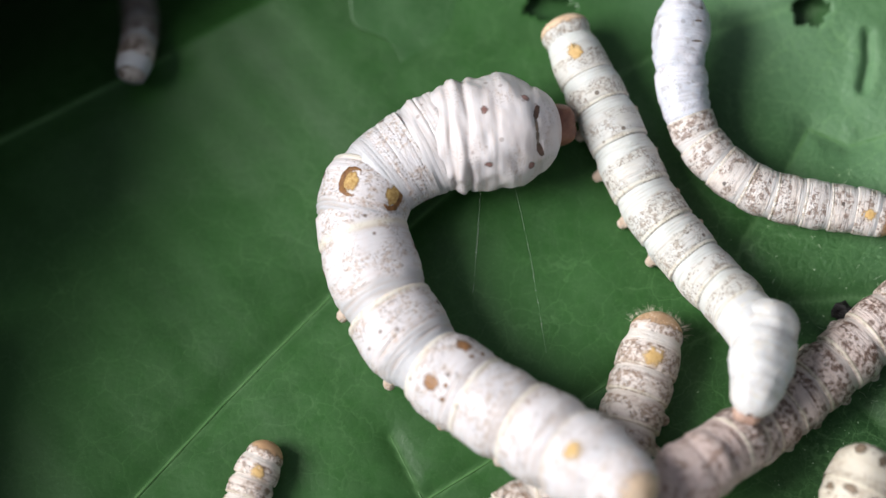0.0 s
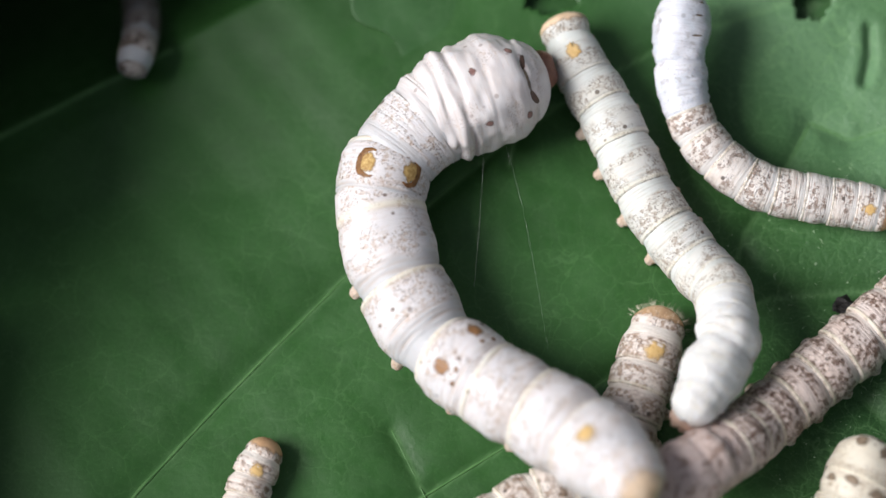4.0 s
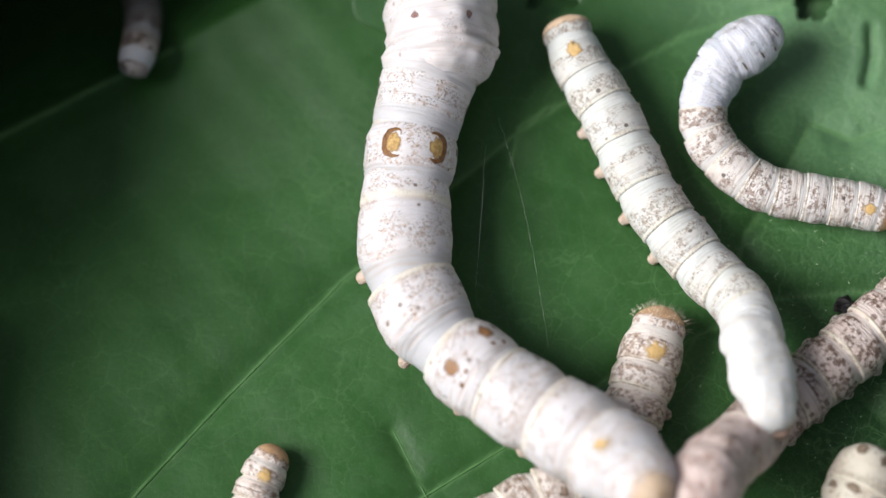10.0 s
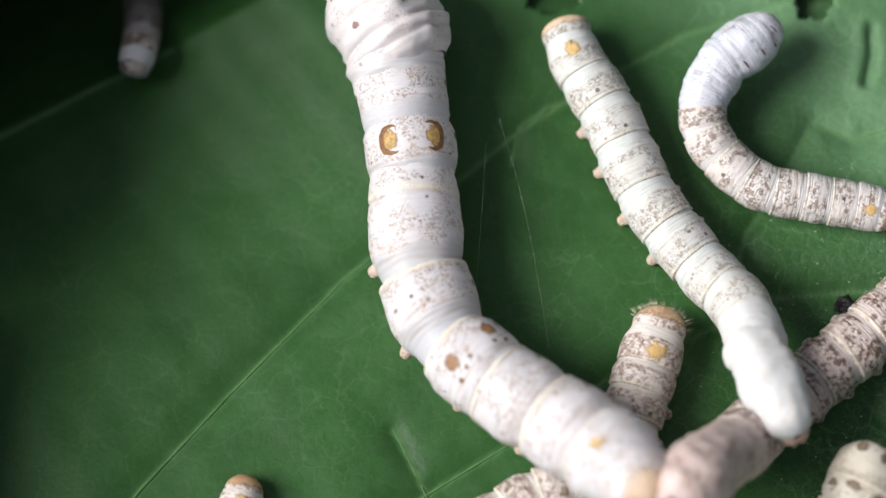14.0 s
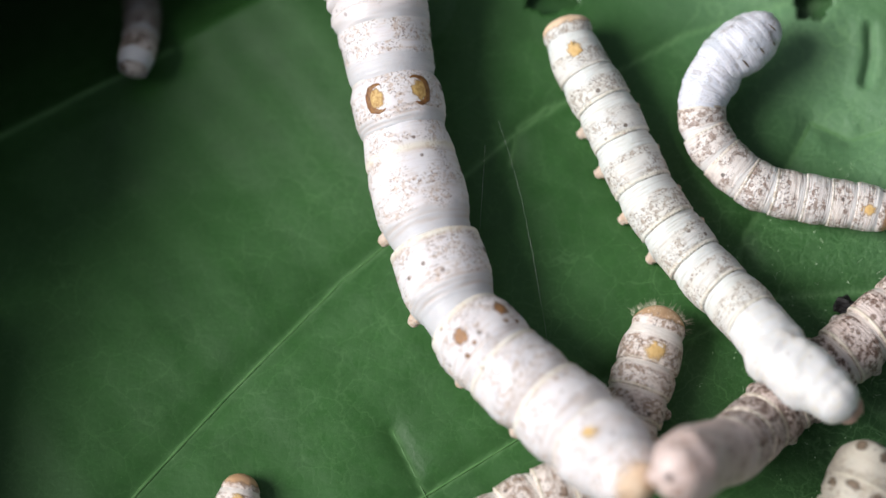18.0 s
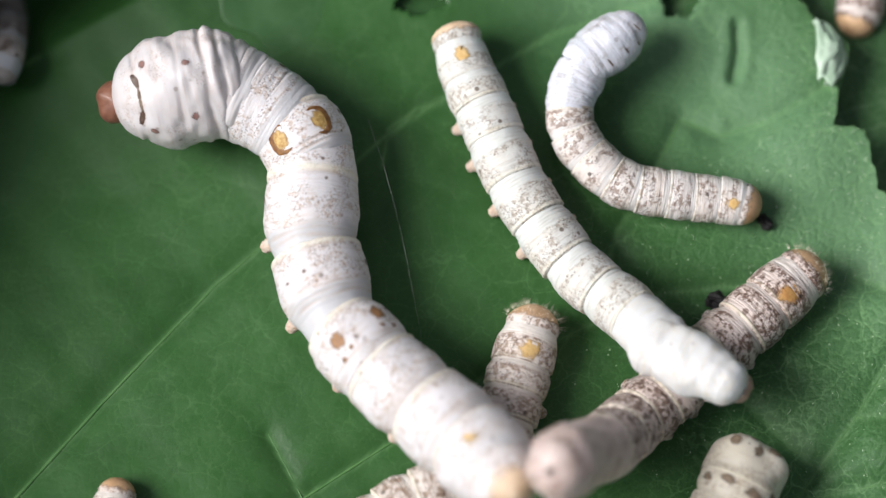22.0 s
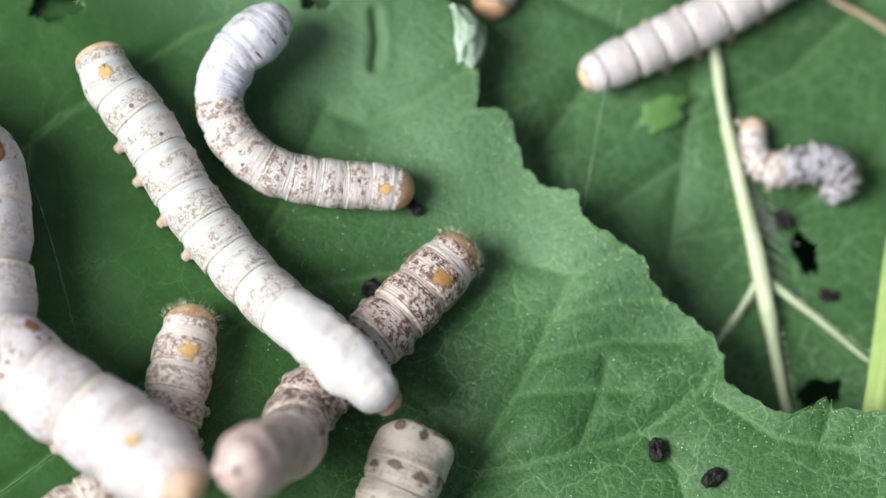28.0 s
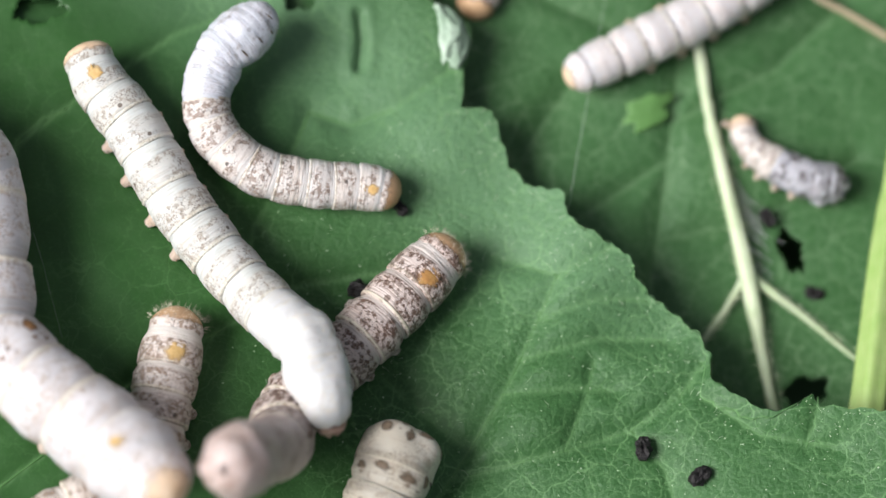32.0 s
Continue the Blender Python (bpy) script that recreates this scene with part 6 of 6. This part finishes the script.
    bend(speckled_worm, 28.5, (43.5, -2.5, 2.8), (39.8, -5.6, 2.8), (35.4, -9.3, 2.9), (30.8, -13.1, 3.2), (26.8, -16.5, 4.2), (25.3, -20.1, 9.0), (21.6, -22.6, 17.0), (18.6, -25.1, 24.0))
    bend(speckled_worm, 32, (43.5, -2.5, 2.8), (39.8, -5.6, 2.8), (35.4, -9.3, 2.9), (30.8, -13.1, 3.2), (26.8, -16.5, 4.2), (25.1, -20.1, 9.0), (21.4, -22.4, 17.0), (18.4, -24.9, 24.0))
    crawl(speckled_worm)
    bend(pale_worm, 0, (28.5, -33.7, 3.4), (30.6, -30.4, 3.6), (32.5, -27.2, 4.0), (34.2, -24.4, 4.2), (35.7, -21.4, 4.4), (37.1, -19.0, 3.6))
    bend(pale_worm, 1, (28.5, -33.5, 3.4), (30.6, -30.3, 3.6), (32.6, -27.0, 4.0), (34.2, -24.2, 4.2), (35.7, -21.3, 4.4), (37.1, -18.9, 3.6))
    bend(pale_worm, 3.5, (28.5, -33.4, 3.4), (30.6, -30.2, 3.6), (32.6, -26.9, 4.0), (34.2, -24.1, 4.2), (35.7, -21.2, 4.4), (37.1, -18.8, 3.6))
    bend(pale_worm, 5.5, (28.5, -33.7, 3.4), (30.6, -30.4, 3.6), (32.5, -27.2, 4.0), (34.2, -24.4, 4.2), (35.7, -21.4, 4.4), (37.1, -19.0, 3.6))
    bend(pale_worm, 6, (28.5, -34.1, 3.4), (30.6, -30.9, 3.6), (32.5, -27.7, 4.0), (34.1, -24.8, 4.2), (35.7, -21.9, 4.4), (37.0, -19.5, 3.6))
    bend(pale_worm, 9, (28.5, -34.1, 3.4), (30.6, -30.8, 3.6), (32.5, -27.6, 4.0), (34.1, -24.8, 4.2), (35.7, -21.9, 4.4), (37.0, -19.5, 3.6))
    bend(pale_worm, 16.5, (28.5, -33.8, 3.4), (30.6, -30.6, 3.6), (32.5, -27.3, 4.0), (34.2, -24.5, 4.2), (35.7, -21.6, 4.4), (37.0, -19.2, 3.6))
    bend(pale_worm, 20, (28.5, -33.8, 3.4), (30.6, -30.6, 3.6), (32.5, -27.3, 4.0), (34.2, -24.5, 4.2), (35.7, -21.6, 4.4), (37.0, -19.2, 3.6))
    bend(pale_worm, 32, (28.5, -33.8, 3.4), (30.6, -30.6, 3.6), (32.5, -27.3, 4.0), (34.2, -24.5, 4.2), (35.7, -21.6, 4.4), (37.0, -19.2, 3.6))
    crawl(pale_worm)
    bend(little_worm, 0, (-15.0, -17.2, 1.3), (-16.5, -20.4, 1.1), (-17.6, -23.8, 0.9), (-18.7, -27.7, 0.9))
    bend(little_worm, 1, (-15.0, -17.2, 1.3), (-16.7, -20.5, 1.0), (-17.8, -24.0, 0.9), (-18.9, -28.1, 0.9))
    bend(little_worm, 3.5, (-15.1, -17.2, 1.3), (-16.7, -20.6, 1.0), (-17.8, -24.1, 0.9), (-19.0, -28.2, 0.9))
    bend(little_worm, 5.5, (-15.4, -18.2, 1.2), (-16.7, -21.4, 1.0), (-17.7, -24.6, 0.9), (-18.9, -28.2, 0.9))
    bend(little_worm, 7, (-14.8, -18.2, 1.3), (-16.0, -21.3, 1.1), (-17.0, -24.6, 1.0), (-18.2, -28.2, 1.0))
    bend(little_worm, 11, (-14.6, -18.1, 1.3), (-16.3, -21.2, 1.1), (-17.6, -24.6, 0.9), (-18.7, -28.2, 0.9))
    bend(little_worm, 12, (-15.8, -19.5, 1.1), (-17.1, -22.4, 1.0), (-18.1, -25.3, 0.9), (-19.2, -28.7, 0.9))
    bend(little_worm, 13, (-17.1, -20.4, 1.0), (-17.7, -23.1, 0.9), (-18.5, -25.8, 0.9), (-19.4, -29.2, 0.9))
    bend(little_worm, 14.5, (-17.4, -20.9, 1.0), (-17.9, -23.6, 0.9), (-18.5, -26.3, 0.9), (-19.4, -29.7, 0.9))
    bend(little_worm, 20, (-17.7, -20.5, 0.9), (-18.2, -23.3, 0.9), (-18.9, -26.0, 0.9), (-19.8, -29.4, 0.9))
    bend(little_worm, 22, (-17.5, -20.4, 1.0), (-18.2, -23.2, 0.9), (-19.0, -25.8, 0.9), (-20.0, -29.2, 0.8))
    bend(little_worm, 23, (-17.5, -20.6, 1.0), (-18.2, -23.3, 0.9), (-19.0, -26.0, 0.9), (-20.1, -29.3, 0.8))
    bend(little_worm, 32, (-17.5, -20.6, 1.0), (-18.2, -23.3, 0.9), (-19.0, -26.0, 0.9), (-20.1, -29.3, 0.8))
    crawl(little_worm)
    bend(dusky_worm, 0, (72.9, 8.7, -2.2), (72.5, 5.7, -2.2), (73.8, 3.4, -1.9), (78.2, 3.3, -1.0), (79.9, 1.7, -1.5), (78.2, 0.5, -2.6))
    bend(dusky_worm, 26.5, (72.9, 8.7, -2.2), (72.5, 5.7, -2.2), (73.8, 3.4, -1.9), (78.2, 3.3, -1.0), (79.9, 1.7, -1.5), (78.2, 0.5, -2.6))
    bend(dusky_worm, 28.5, (72.7, 8.6, -2.2), (72.2, 6.0, -2.2), (73.1, 3.4, -1.9), (78.0, 3.4, -1.0), (80.1, 1.8, -1.5), (78.8, 0.5, -2.6))
    bend(dusky_worm, 29, (72.7, 8.6, -2.2), (72.2, 6.0, -2.2), (73.1, 3.4, -1.9), (78.0, 3.4, -1.0), (80.1, 1.8, -1.5), (78.8, 0.5, -2.6))
    bend(dusky_worm, 30, (72.9, 8.7, -2.2), (72.5, 5.7, -2.2), (73.8, 3.4, -1.9), (78.2, 3.3, -1.0), (79.9, 1.7, -1.5), (78.2, 0.5, -2.6))
    bend(dusky_worm, 31, (73.4, 8.5, -2.2), (72.6, 6.2, -2.2), (73.6, 3.5, -1.9), (77.8, 3.1, -1.0), (79.7, 1.5, -1.5), (77.7, 0.2, -2.6))
    bend(dusky_worm, 32, (72.8, 8.6, -2.2), (73.0, 6.2, -2.2), (74.4, 4.2, -1.9), (77.6, 1.7, -1.0), (80.2, 1.1, -1.5), (78.7, 0.3, -2.6))
    crawl(dusky_worm)


motions()
